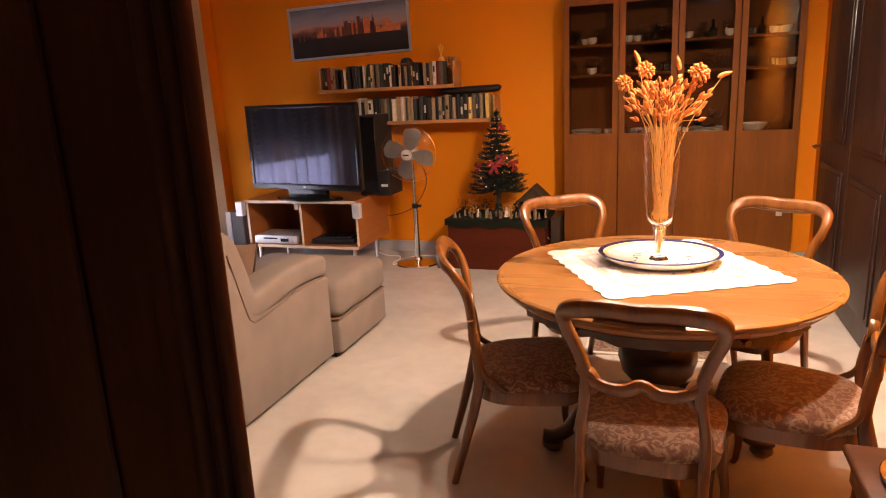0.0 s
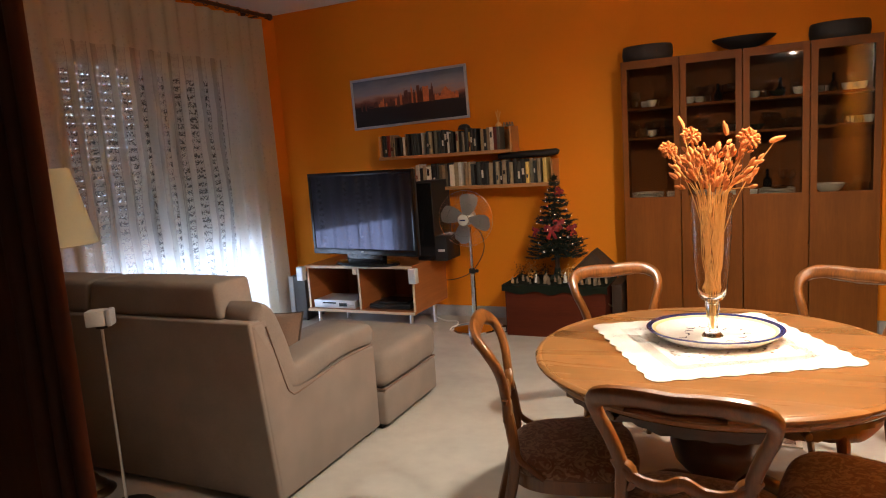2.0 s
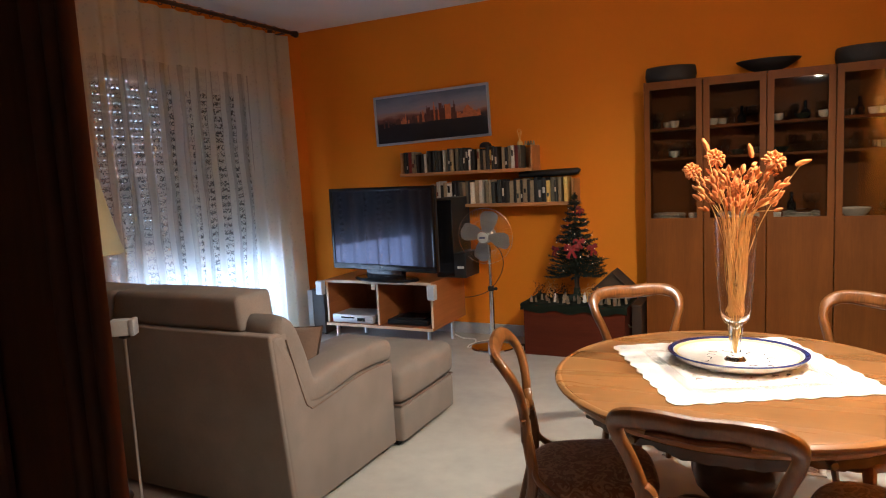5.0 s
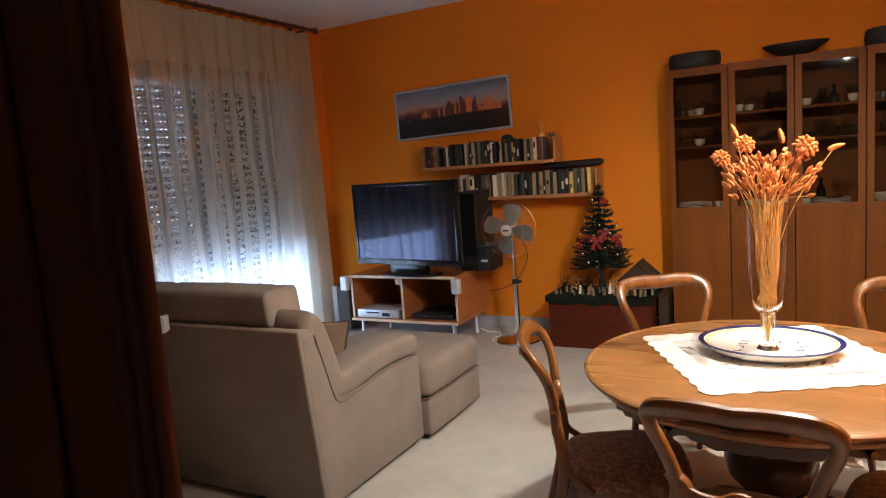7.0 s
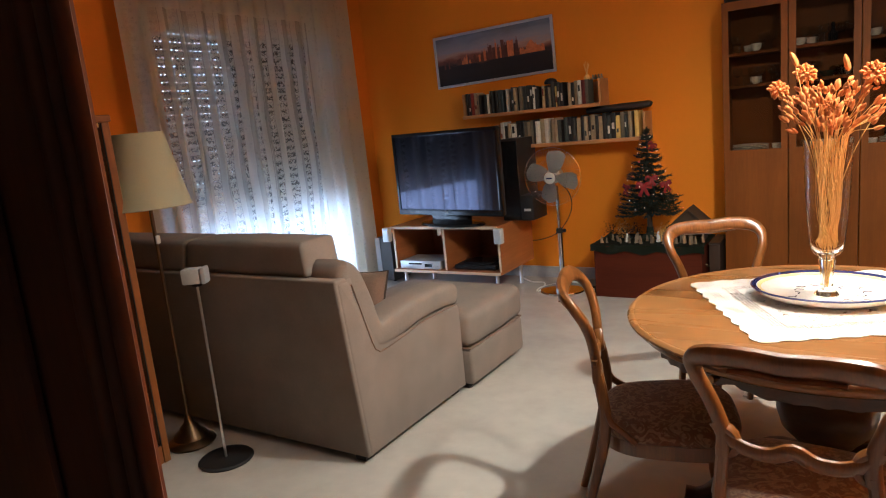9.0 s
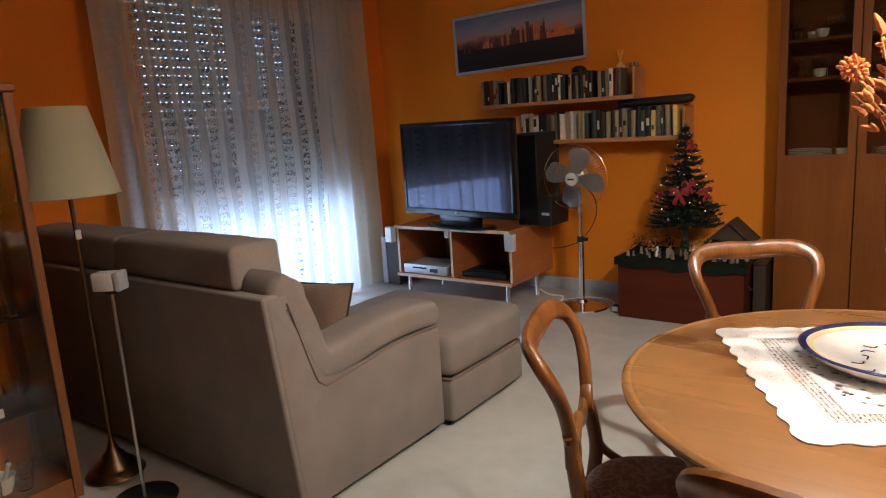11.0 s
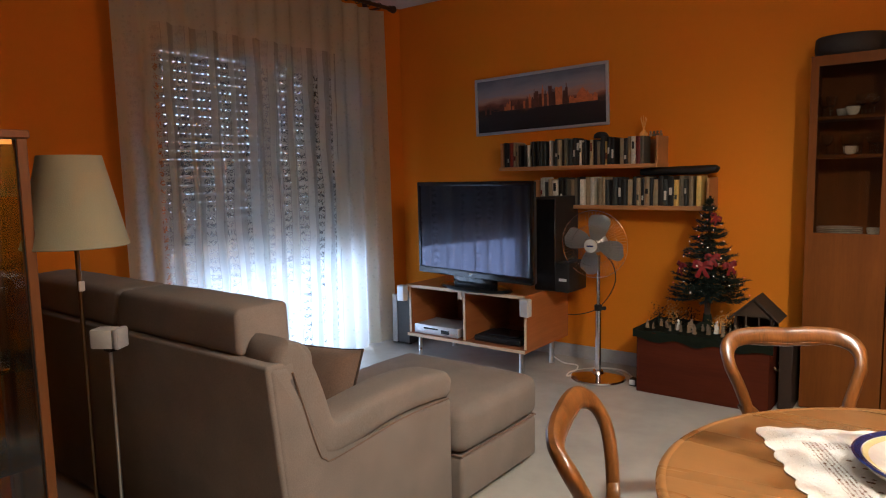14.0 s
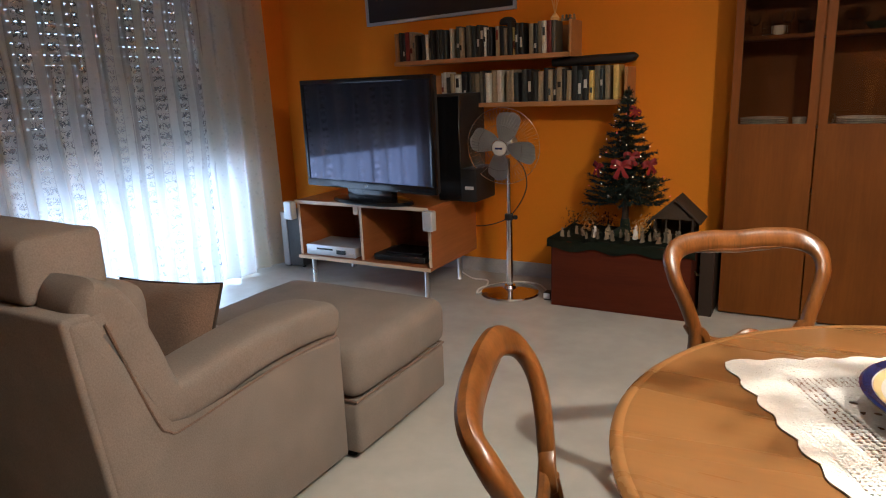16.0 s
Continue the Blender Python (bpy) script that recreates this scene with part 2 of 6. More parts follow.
def skyline_print(name):
    """A dusk print: slate sky paling to rose at the horizon, dark water below."""
    m = bpy.data.materials.new(name)
    m.use_nodes = True
    N, L = m.node_tree.nodes, m.node_tree.links
    b = N["Principled BSDF"]
    tc, sep, noi, mp = N.new("ShaderNodeTexCoord"), N.new("ShaderNodeSeparateXYZ"), N.new("ShaderNodeTexNoise"), N.new("ShaderNodeMapping")
    mp.inputs["Scale"].default_value = (3, 1, 12)
    L.new(tc.outputs["Object"], mp.inputs["Vector"])
    L.new(mp.outputs["Vector"], noi.inputs["Vector"])
    noi.inputs["Scale"].default_value, noi.inputs["Detail"].default_value = 1.2, 5
    L.new(tc.outputs["Object"], sep.inputs[0])
    ad = N.new("ShaderNodeMath")
    ad.operation = "MULTIPLY_ADD"
    ad.inputs[1].default_value = 0.16
    L.new(noi.outputs["Fac"], ad.inputs[0])
    L.new(sep.outputs["Z"], ad.inputs[2])
    rng = N.new("ShaderNodeMapRange")
    rng.inputs["From Min"].default_value, rng.inputs["From Max"].default_value = -0.13, 0.29
    L.new(ad.outputs[0], rng.inputs["Value"])
    ramp = N.new("ShaderNodeValToRGB")
    e = ramp.color_ramp.elements
    e[0].position, e[0].color = 0.0, (0.010, 0.009, 0.012, 1)
    e[1].position, e[1].color = 1.0, (0.11, 0.13, 0.185, 1)
    for p, c in ((0.40, (0.022, 0.016, 0.018)), (0.52, (0.22, 0.08, 0.05)), (0.60, (0.40, 0.24, 0.19)), (0.70, (0.27, 0.26, 0.30)), (0.85, (0.19, 0.21, 0.27))):
        x = e.new(p)
        x.color = (*c, 1)
    L.new(rng.outputs["Result"], ramp.inputs["Fac"])
    L.new(ramp.outputs["Color"], b.inputs["Base Color"])
    b.inputs["Roughness"].default_value = 0.5
    return m


ORANGE = mat("orange_wall_paint", (0.68, 0.215, 0.006), rough=0.75, vary=0.05, scale=1.3, fine=140, bump=0.12, detail=0.03, spec=0.25)
# Unseen hall walls: the dark colour limits light bounced onto the chair backs.
HALL = mat("low_bounce_hall_paint", (0.22, 0.16, 0.115), rough=0.8, vary=0.06, scale=1.5, fine=120)
WHITE = mat("white_ceiling_paint", (0.74, 0.73, 0.70), rough=0.85, vary=0.03, scale=1.2, fine=90, bump=0.08, detail=0.02)
# Unseen south wall, coloured dark to cut bounce onto the sofa back.
SOUTH = mat("low_bounce_room_paint", (0.12, 0.075, 0.045), rough=0.8, vary=0.06, scale=1.5, fine=120)
FLOOR = marble("pale_marble")
SKIRT = mat("grey_marble_skirting", (0.36, 0.35, 0.34), rough=0.3, vary=0.2, scale=9, fine=60)
DARKWOOD = wood("dark_stained_door_wood", (0.011, 0.0048, 0.0037), (0.026, 0.0108, 0.0072), rough=0.4, along="z", coat=0.15)
# Dark door wood, brightened in colour to make up for missing hall light.
HALLDOOR = wood("brightened_door_wood", (0.125, 0.047, 0.032), (0.215, 0.083, 0.054), rough=0.4, along="z", coat=0.3)
WALNUT = wood("walnut", (0.020, 0.0068, 0.003), (0.075, 0.026, 0.010), rough=0.33, rings=18, coat=0.45)
CHAIRWOOD = wood("polished_cherry", (0.062, 0.020, 0.0042), (0.21, 0.077, 0.0155), rough=0.31, rings=16, along="z", coat=0.25)
TABLEWOOD = wood("table_cherry", (0.20, 0.092, 0.027), (0.285, 0.134, 0.042), rough=0.27, rings=7, coat=0.35)
BIRCH = wood("birch_veneer", (0.115, 0.034, 0.0032), (0.165, 0.051, 0.0055), rough=0.55, rings=9, along="z", coat=0.0, spec=0.18)
BEECH = wood("beech_shelf", (0.36, 0.16, 0.055), (0.50, 0.25, 0.095), rough=0.45, rings=10, along="x", coat=0.1)
CHERRYBOX = wood("red_brown_chest", (0.055, 0.0095, 0.003), (0.085, 0.016, 0.005), rough=0.75, rings=8, along="x", coat=0.0, spec=0.12)
STANDWOOD = wood("tv_stand_cherry", (0.27, 0.088, 0.024), (0.40, 0.145, 0.043), rough=0.42, rings=8, along="y", coat=0.15)
EDGEWOOD = wood("maple_edge", (0.5, 0.36, 0.22), (0.62, 0.47, 0.31), rough=0.4, rings=12, along="x", coat=0.1)
VITRINEWOOD = wood("vitrine_wood", (0.17, 0.058, 0.012), (0.26, 0.095, 0.021), rough=0.4, rings=10, along="z")
SOFA = fabric("taupe_upholstery", (0.215, 0.180, 0.152), weave=240, vary=0.26, bump=0.15, detail=0.16, sheen=0.06)
PILLOW = fabric("brown_pillow_cloth", (0.16, 0.105, 0.075), weave=200, vary=0.25)
SEAT = floral("floral_velvet", (0.19, 0.082, 0.048), (0.36, 0.24, 0.16))
TAPESTRY = floral("dark_tapestry", (0.05, 0.03, 0.02), (0.17, 0.12, 0.06), scale=60)
CHROME = mat("chrome", (0.72, 0.71, 0.69), rough=0.14, metal=1.0, vary=0.03, bump=0, detail=0.01)
STEEL = mat("brushed_steel", (0.62, 0.62, 0.62), rough=0.3, metal=1.0, vary=0.05, bump=0.05)
SILVERPLASTIC = mat("silver_plastic", (0.50, 0.51, 0.53), rough=0.35, metal=0.3, vary=0.05, bump=0)
GREYPLASTIC = mat("pale_grey_plastic", (0.55, 0.55, 0.54), rough=0.45, vary=0.05, bump=0.03)
BLACKGLOSS = mat("black_gloss_plastic", (0.008, 0.008, 0.009), rough=0.16, vary=0.05, bump=0, detail=0.01)
SCREEN = mat("black_screen", (0.006, 0.006, 0.008), rough=0.025, vary=0.05, bump=0, detail=0.0, spec=0.85)
SCREEN.node_tree.nodes["Principled BSDF"].inputs["Specular Tint"].default_value = (0.74, 0.72, 1.0, 1)
BLACKMATT = mat("black_matt", (0.012, 0.011, 0.011), rough=0.6, vary=0.2, bump=0.1)
BASKET = mat("black_woven_basket", (0.018, 0.014, 0.012), rough=0.65, vary=0.3, fine=120, bump=0.6)
BOXDARK = mat("dark_brown_laminate", (0.03, 0.017, 0.011), rough=0.5, vary=0.2)
SHADE = mat("cream_lampshade", (0.44, 0.445, 0.31), rough=0.9, vary=0.05, fine=300, bump=0.2)
BRONZE = mat("aged_bronze", (0.20, 0.14, 0.08), rough=0.32, metal=1.0, vary=0.25, bump=0.05)
GLASS = glass("clear_glass")
CABGLASS = glass("cabinet_glass", (0.82, 0.79, 0.74), 0.03)
VITGLASS = glass("vitrine_glass", (0.985, 0.98, 0.96), 0.02)
SHELFGLASS = glass("green_edge_glass", (0.80, 0.90, 0.85))
CRYSTAL = mat("crystal", (0.96, 0.97, 0.96), rough=0.05, vary=0.01, bump=0, detail=0.0, trans=1.0)
VASEGLASS = mat("thin_vase_glass", (0.98, 0.98, 0.97), rough=0.02, vary=0.01, bump=0, detail=0.0, trans=1.0, ior=1.14)
LACE = lace_curtain("lace_curtain_cloth")
CROCHET = mat("white_crochet", (0.80, 0.78, 0.73), rough=0.9, vary=0.04, fine=220, bump=0.8, detail=0.05)
PORCELAIN = mat("white_glazed_porcelain", (0.76, 0.75, 0.70), rough=0.18, vary=0.05, bump=0.02, coat=0.4)
BLUEGLAZE = mat("cobalt_glaze", (0.02, 0.025, 0.11), rough=0.18, vary=0.3, bump=0.0, coat=0.4)
CREAMGLAZE = mat("pale_yellow_glaze", (0.72, 0.62, 0.30), rough=0.2, vary=0.1, bump=0)
GREYGLAZE = mat("celadon_glaze", (0.30, 0.29, 0.235), rough=0.22, vary=0.25, bump=0.02, coat=0.3)
STRAW = mat("dried_straw", (0.74, 0.42, 0.12), rough=0.8, vary=0.25, scale=30, fine=200)
DRYFLOWER = mat("dried_orange_flower", (0.50, 0.165, 0.035), rough=0.85, vary=0.3, scale=40, fine=300, bump=0.4, rand=0.25)
FIR = mat("artificial_fir_needles", (0.007, 0.015, 0.008), rough=0.7, vary=0.4, scale=20)
BARK = mat("brown_trunk", (0.05, 0.03, 0.018), rough=0.8, vary=0.3)
REDCLOTH = mat("red_ribbon", (0.19, 0.009, 0.009), rough=0.6, vary=0.2, scale=20)
MOSS = mat("dark_green_moss_cloth", (0.011, 0.017, 0.008), rough=0.95, vary=0.4, scale=25, fine=150, bump=0.8)
FIGURE = mat("painted_clay", (0.19, 0.14, 0.09), rough=0.6, vary=0.5, scale=18, fine=90, rand=0.45)
BULB = glow("fairy_light", (1.0, 0.78, 0.5), 2.0)
BULBRED = glow("red_fairy_light", (1.0, 0.15, 0.12), 1.6)
PICFRAME = mat("silver_picture_frame", (0.42, 0.45, 0.52), rough=0.4, metal=0.2, vary=0.06, bump=0.03)
PRINT = skyline_print("skyline_print")
TOWERS = mat("print_building_ink", (0.12, 0.045, 0.034), rough=0.4, vary=0.5, scale=30, fine=160, detail=0.2)
TOWERSLIT = mat("print_sunlit_building_ink", (0.55, 0.17, 0.06), rough=0.4, vary=0.4, scale=30, fine=160, detail=0.2)
CABLEBLACK = mat("black_cable", (0.015, 0.012, 0.012), rough=0.5, bump=0)
CABLEWHITE = mat("white_cable", (0.68, 0.66, 0.6), rough=0.5, bump=0)
SHUTTER = mat("grey_shutter_plastic", (0.20, 0.20, 0.22), rough=0.6, vary=0.06)
PVC = mat("white_window_frame", (0.6, 0.6, 0.6), rough=0.4, vary=0.04)
# Emissive sheet added outside so the shutter slits show bright.
DAYGLOW = glow("daylight_glow_sheet", (0.72, 0.82, 1.0), 2.9)
PARAPET = mat("pale_balcony_render", (0.72, 0.73, 0.75), rough=0.9, vary=0.08, scale=3)
RUG = floral("dark_red_rug", (0.10, 0.03, 0.022), (0.36, 0.27, 0.17), scale=30)
BOOKS = [mat("book_cover", c, rough=0.5, vary=0.3, scale=25, fine=120, detail=0.2, bump=0.03, rand=0.3) for c in ((0.012, 0.012, 0.013), (0.022, 0.022, 0.02), (0.66, 0.63, 0.55), (0.12, 0.11, 0.08), (0.16, 0.02, 0.015), (0.60, 0.42, 0.12), (0.30, 0.24, 0.15), (0.04, 0.05, 0.05))]
PAPER = mat("book_label", (0.6, 0.57, 0.5), rough=0.7, bump=0)

# ---- building helpers ----


def finish(name, bm, material, angle=38):
    bmesh.ops.recalc_face_normals(bm, faces=bm.faces)
    for e in bm.edges:
        e.smooth = len(e.link_faces) == 2 and e.calc_face_angle(0) < radians(angle)
    for f in bm.faces:
        f.smooth = True
    me = bpy.data.meshes.new(name)
    bm.to_mesh(me)
    bm.free()
    me.materials.append(material)
    return me


def part(name, bm, material, parent=None, label="", m=None):
    """Links a bmesh (or a ready mesh) as ONE mesh object, under a thing or a part."""
    me = bm if isinstance(bm, bpy.types.Mesh) else finish(name, bm, material)
    ob = new(name, me)
    if parent is not None:
        ob.parent = parent
    if m is not None:
        ob.matrix_basis = m
    if label:
        ob["label"] = label
    return ob


def thing(name, place, label, category, group="", kind=""):
    ob = new(name)
    ob.matrix_basis = place
    return tagged(ob, label, category, group, kind)


def solid(name, bm, material, label, category="", group="", kind="", m=None):
    return tagged(part(name, bm, material, None, "", m), label, category, group, kind)


def box(bm, x0, x1, y0, y1, z0, z1, bevel=0.003, seg=1, m=None):
    r = bmesh.ops.create_cube(bm, size=1.0, matrix=Matrix.Translation(((x0 + x1) / 2, (y0 + y1) / 2, (z0 + z1) / 2)) @ Matrix.Diagonal((x1 - x0, y1 - y0, z1 - z0, 1)))
    vs = r["verts"]
    if m is not None:
        bmesh.ops.transform(bm, matrix=m, verts=vs)
    if bevel:
        es = list({e for v in vs for e in v.link_edges})
        bmesh.ops.bevel(bm, geom=es, offset=bevel, segments=seg, affect="EDGES", profile=0.5)
    return bm


def boxes(*args, bevel=0.003, seg=1):
    bm = bmesh.new()
    for a in args:
        box(bm, *a, bevel=bevel, seg=seg)
    return bm


def lathe(bm, prof, seg=32, c=(0, 0, 0), squash=(1, 1), ring=False):
    rings = []
    for r, z in prof:
        rings.append([bm.verts.new((c[0] + squash[0] * r * math.cos(2 * math.pi * i / seg), c[1] + squash[1] * r * math.sin(2 * math.pi * i / seg), c[2] + z)) for i in range(seg)])
    for a, b in zip(rings, rings[1:] + rings[:1] if ring else rings[1:]):
        for i in range(seg):
            bm.faces.new((a[i], a[(i + 1) % seg], b[(i + 1) % seg], b[i]))
    if ring:
        return bm
    if prof[0][0] > 1e-4:
        bm.faces.new(rings[0][::-1])
    if prof[-1][0] > 1e-4:
        bm.faces.new(rings[-1])
    bmesh.ops.remove_doubles(bm, verts=[v for r in rings for v in r], dist=1e-5)
    return bm


def turned(prof, seg=32, c=(0, 0, 0), squash=(1, 1), ring=False):
    return lathe(bmesh.new(), prof, seg, c, squash, ring)


def sweep(bm, pts, sizes, side=(0, 1, 0), seg=10, closed=False, power=2.6):
    """A rounded section swept along points. sizes: (width in the path's plane, width along side) for each point."""
    pts = [Vector(p) for p in pts]
    side = Vector(side).normalized()
    n = len(pts)
    rings = []
    for i, p in enumerate(pts):
        a, b = (pts[(i - 1) % n], pts[(i + 1) % n]) if closed else (pts[max(i - 1, 0)], pts[min(i + 1, n - 1)])
        tan = (b - a).normalized()
        out = tan.cross(side).normalized()
        sd = out.cross(tan).normalized()
        w, d = sizes[i] if isinstance(sizes, list) else sizes
        ring = []
        for k in range(seg):
            t = 2 * math.pi * (k + 0.5) / seg
            cx, sx = math.cos(t), math.sin(t)
            ring.append(bm.verts.new(p + out * (w / 2 * math.copysign(abs(cx) ** (2 / power), cx)) + sd * (d / 2 * math.copysign(abs(sx) ** (2 / power), sx))))
        rings.append(ring)
    pairs = list(zip(rings, rings[1:])) + ([(rings[-1], rings[0])] if closed else [])
    for a, b in pairs:
        for k in range(seg):
            bm.faces.new((a[k], a[(k + 1) % seg], b[(k + 1) % seg], b[k]))
    if not closed:
        bm.faces.new(rings[0][::-1])
        bm.faces.new(rings[-1])
    return bm


def spline(ctrl, n=24):
    """Catmull-Rom through control tuples of any length."""
    c = [np.array(p, float) for p in ctrl]
    c = [2 * c[0] - c[1], *c, 2 * c[-1] - c[-2]]
    out = []
    spans = len(c) - 3
    for i in range(n + 1):
        u = i / n * spans
        k = min(int(u), spans - 1)
        f = u - k
        a, b, d, e = c[k : k + 4]
        out.append(tuple(0.5 * (2 * b + (d - a) * f + (2 * a - 5 * b + 4 * d - e) * f * f + (3 * b - a - 3 * d + e) * f**3)))
    return out


def tube(bm, ctrl, r, n=24, seg=8, side=(0.01, 0.02, 1)):
    pts = spline(ctrl, n)
    return sweep(bm, pts, (2 * r, 2 * r), side, seg, power=2.0)


def extrude(bm, outline, axis, lo, hi, bevel=0.0, seg=2):
    """A closed 2D outline given a thickness along x, y or z."""
    def at(u, v, w):
        return {"x": (w, u, v), "y": (u, w, v), "z": (u, v, w)}[axis]
    a = [bm.verts.new(at(u, v, lo)) for u, v in outline]
    b = [bm.verts.new(at(u, v, hi)) for u, v in outline]
    fs = [bm.faces.new(a), bm.faces.new(b[::-1])]
    for i in range(len(a)):
        j = (i + 1) % len(a)
        fs.append(bm.faces.new((a[i], b[i], b[j], a[j])))
    if bevel:
        es = list({e for f in fs[:2] for e in f.edges})
        bmesh.ops.bevel(bm, geom=es, offset=bevel, segments=seg, affect="EDGES", profile=0.5)
    return bm


def cut_board(bm, xs, zs, y0, y1, holes):
    """A flat board cut on a grid of x and z lines, with some cells left open."""
    V = {(i, k, s): bm.verts.new((x, y, z)) for i, x in enumerate(xs) for k, z in enumerate(zs) for s, y in enumerate((y0, y1))}
    full = {(i, k) for i in range(len(xs) - 1) for k in range(len(zs) - 1)} - set(holes)
    for i, k in full:
        bm.faces.new([V[p] for p in ((i, k, 0), (i + 1, k, 0), (i + 1, k + 1, 0), (i, k + 1, 0))])
        bm.faces.new([V[p] for p in ((i, k, 1), (i, k + 1, 1), (i + 1, k + 1, 1), (i + 1, k, 1))])
        for di, dk, a, b in ((-1, 0, (i, k), (i, k + 1)), (1, 0, (i + 1, k), (i + 1, k + 1)), (0, -1, (i, k), (i + 1, k)), (0, 1, (i, k + 1), (i + 1, k + 1))):
            if (i + di, k + dk) not in full:
                bm.faces.new([V[(*a, 0)], V[(*b, 0)], V[(*b, 1)], V[(*a, 1)]])
    return bm


def pillow_mesh(w, h, t):
    """A square filled pillow with drawn-out corners."""
    bm = bmesh.new()
    n = 18
    sheets = []
    for s in (1, -1):
        g = []
        for j in range(n + 1):
            row = []
            for i in range(n + 1):
                u, v = 2 * i / n - 1, 2 * j / n - 1
                rim = (1 - u**4) * (1 - v**4)
                x, z = u * w / 2 * (1 - 0.06 * (1 - v * v) * abs(u)), v * h / 2 * (1 - 0.06 * (1 - u * u) * abs(v))
                row.append(bm.verts.new((x, s * t / 2 * rim**0.7 + 0.006 * noise.noise(Vector((u * 2.3, v * 2.3, s))), h / 2 + z)))
            g.append(row)
        for a, b in zip(g, g[1:]):
            for i in range(n):
                bm.faces.new((a[i], a[i + 1], b[i + 1], b[i]))
        sheets.append(g)
    return bm


def cushion(bm, x0, x1, y0, y1, z0, z1, r=0.05, puff=0.02, cuts=8):
    """A soft rounded block whose faces swell."""
    box(bm, x0, x1, y0, y1, z0, z1, bevel=r, seg=4)
    bmesh.ops.subdivide_edges(bm, edges=[e for e in bm.edges if e.calc_length() > 0.1], cuts=cuts, use_grid_fill=True)
    cx, cy, cz = (x0 + x1) / 2, (y0 + y1) / 2, (z0 + z1) / 2
    for v in bm.verts:
        if x0 - 0.01 <= v.co.x <= x1 + 0.01 and y0 - 0.01 <= v.co.y <= y1 + 0.01:
            u, w, h = 2 * (v.co.x - cx) / (x1 - x0), 2 * (v.co.y - cy) / (y1 - y0), 2 * (v.co.z - cz) / (z1 - z0)
            v.co.z += puff * h * (1 - u * u) * (1 - w * w)
            v.co.y += puff * w * (1 - u * u) * (1 - h * h) * 0.5
            v.co.x += puff * u * (1 - w * w) * (1 - h * h) * 0.5
            v.co += 0.004 * noise.noise_vector(v.co * 7)
    return bm

# ---- structure ----
XW, XE, YN, CEIL = -3.6, 1.62, 5.2, 2.95
solid("floor", boxes((-3.9, 1.9, -1.75, 5.4, -0.15, 0.0), bevel=0), FLOOR, "pale polished marble floor with faint stains", "floor", kind="structure")
solid("ceiling", boxes((-3.9, 1.9, -1.75, 5.4, CEIL, CEIL + 0.15), bevel=0), WHITE, "plain white painted plaster ceiling", "ceiling", kind="structure")
solid("wall_north", boxes((XW, XE, YN, YN + 0.15, 0, CEIL), bevel=0), ORANGE, "orange painted plaster wall behind the television and bookcases", "wall", kind="structure")
WY0, WY1, WZ = 2.83, 4.62, 2.37
solid("wall_west", boxes((XW - 0.25, XW, 1.55, WY0, 0, CEIL), (XW - 0.25, XW, WY1, YN + 0.15, 0, CEIL), (XW - 0.25, XW, WY0, WY1, WZ, CEIL), bevel=0), ORANGE, "orange painted wall with a tall window opening", "wall", kind="structure")
solid("wall_pier", boxes((-3.85, -2.55, -0.14, 1.55, 0, CEIL), bevel=0), ORANGE, "orange painted projecting wall behind the glass vitrine", "wall", kind="structure")
solid("wall_south", boxes((-2.55, -0.452, -0.14, 0, 0, CEIL), (1.03, XE, -0.14, 0, 0, CEIL), (-0.452, 1.03, -0.14, 0, 2.12, CEIL), bevel=0), SOUTH, "unseen wall around the room's doorway, coloured dark to cut bounce light", "wall", kind="structure")
solid("wall_east", boxes((XE, XE + 0.15, -0.14, YN + 0.15, 0, CEIL), bevel=0), ORANGE, "orange painted wall beside the dining table", "wall", kind="structure")
solid("hall_wall", boxes((-0.95, -0.8, -1.6, -0.14, 0, CEIL), (XE, XE + 0.15, -1.6, -0.14, 0, CEIL), (-0.95, XE + 0.15, -1.75, -1.6, 0, CEIL), bevel=0), HALL, "plain unseen hall walls beyond the doorway, coloured dark to limit bounce light", "wall", kind="structure")
solid("baseboard", boxes((XW + 0.012, XE, YN - 0.012, YN, 0, 0.10), (XW, XW + 0.012, WY1, YN, 0, 0.10), (XW, XW + 0.012, 1.55, WY0, 0, 0.10), bevel=0.002), SKIRT, "grey marble skirting along the orange walls", "baseboard", kind="structure")

# doorway: one dark leaf stands closed, the other side is open
door = thing("door_2", pose(0.208, 0.025, 0), "dark stained wooden door leaf with ribbed edge moulding, colour brightened for the unlit hall", "door", kind="structure")
leaf2 = [(-0.62, -0.022), (-0.085, -0.022), (-0.083, -0.034), (-0.062, -0.036)]
for cx, r in ((-0.05, 0.010), (-0.029, 0.008), (-0.009, 0.009)):
    leaf2 += [(cx - r * math.cos(radians(a)), -0.0345 - r * math.sin(radians(a))) for a in (5, 35, 65, 90, 115, 145, 175)]
leaf2 += [(-0.004, -0.0325), (-0.05, -0.014), (-0.09, -0.010), (-0.09, 0.022), (-0.62, 0.022)]
part("door_leaf", extrude(bmesh.new(), leaf2, "z", 0.004, 2.115), HALLDOOR, door)
for z0, z1 in ((0.2, 0.9), (1.05, 1.95)):
    part("panel", boxes((-0.52, -0.17, -0.032, -0.0225, z0, z1), bevel=0.006, seg=2), HALLDOOR, door)
fr = thing("door_frame", pose(0.0, -0.07, 0), "dark stained wooden door frame round the doorway", "door frame", kind="structure")
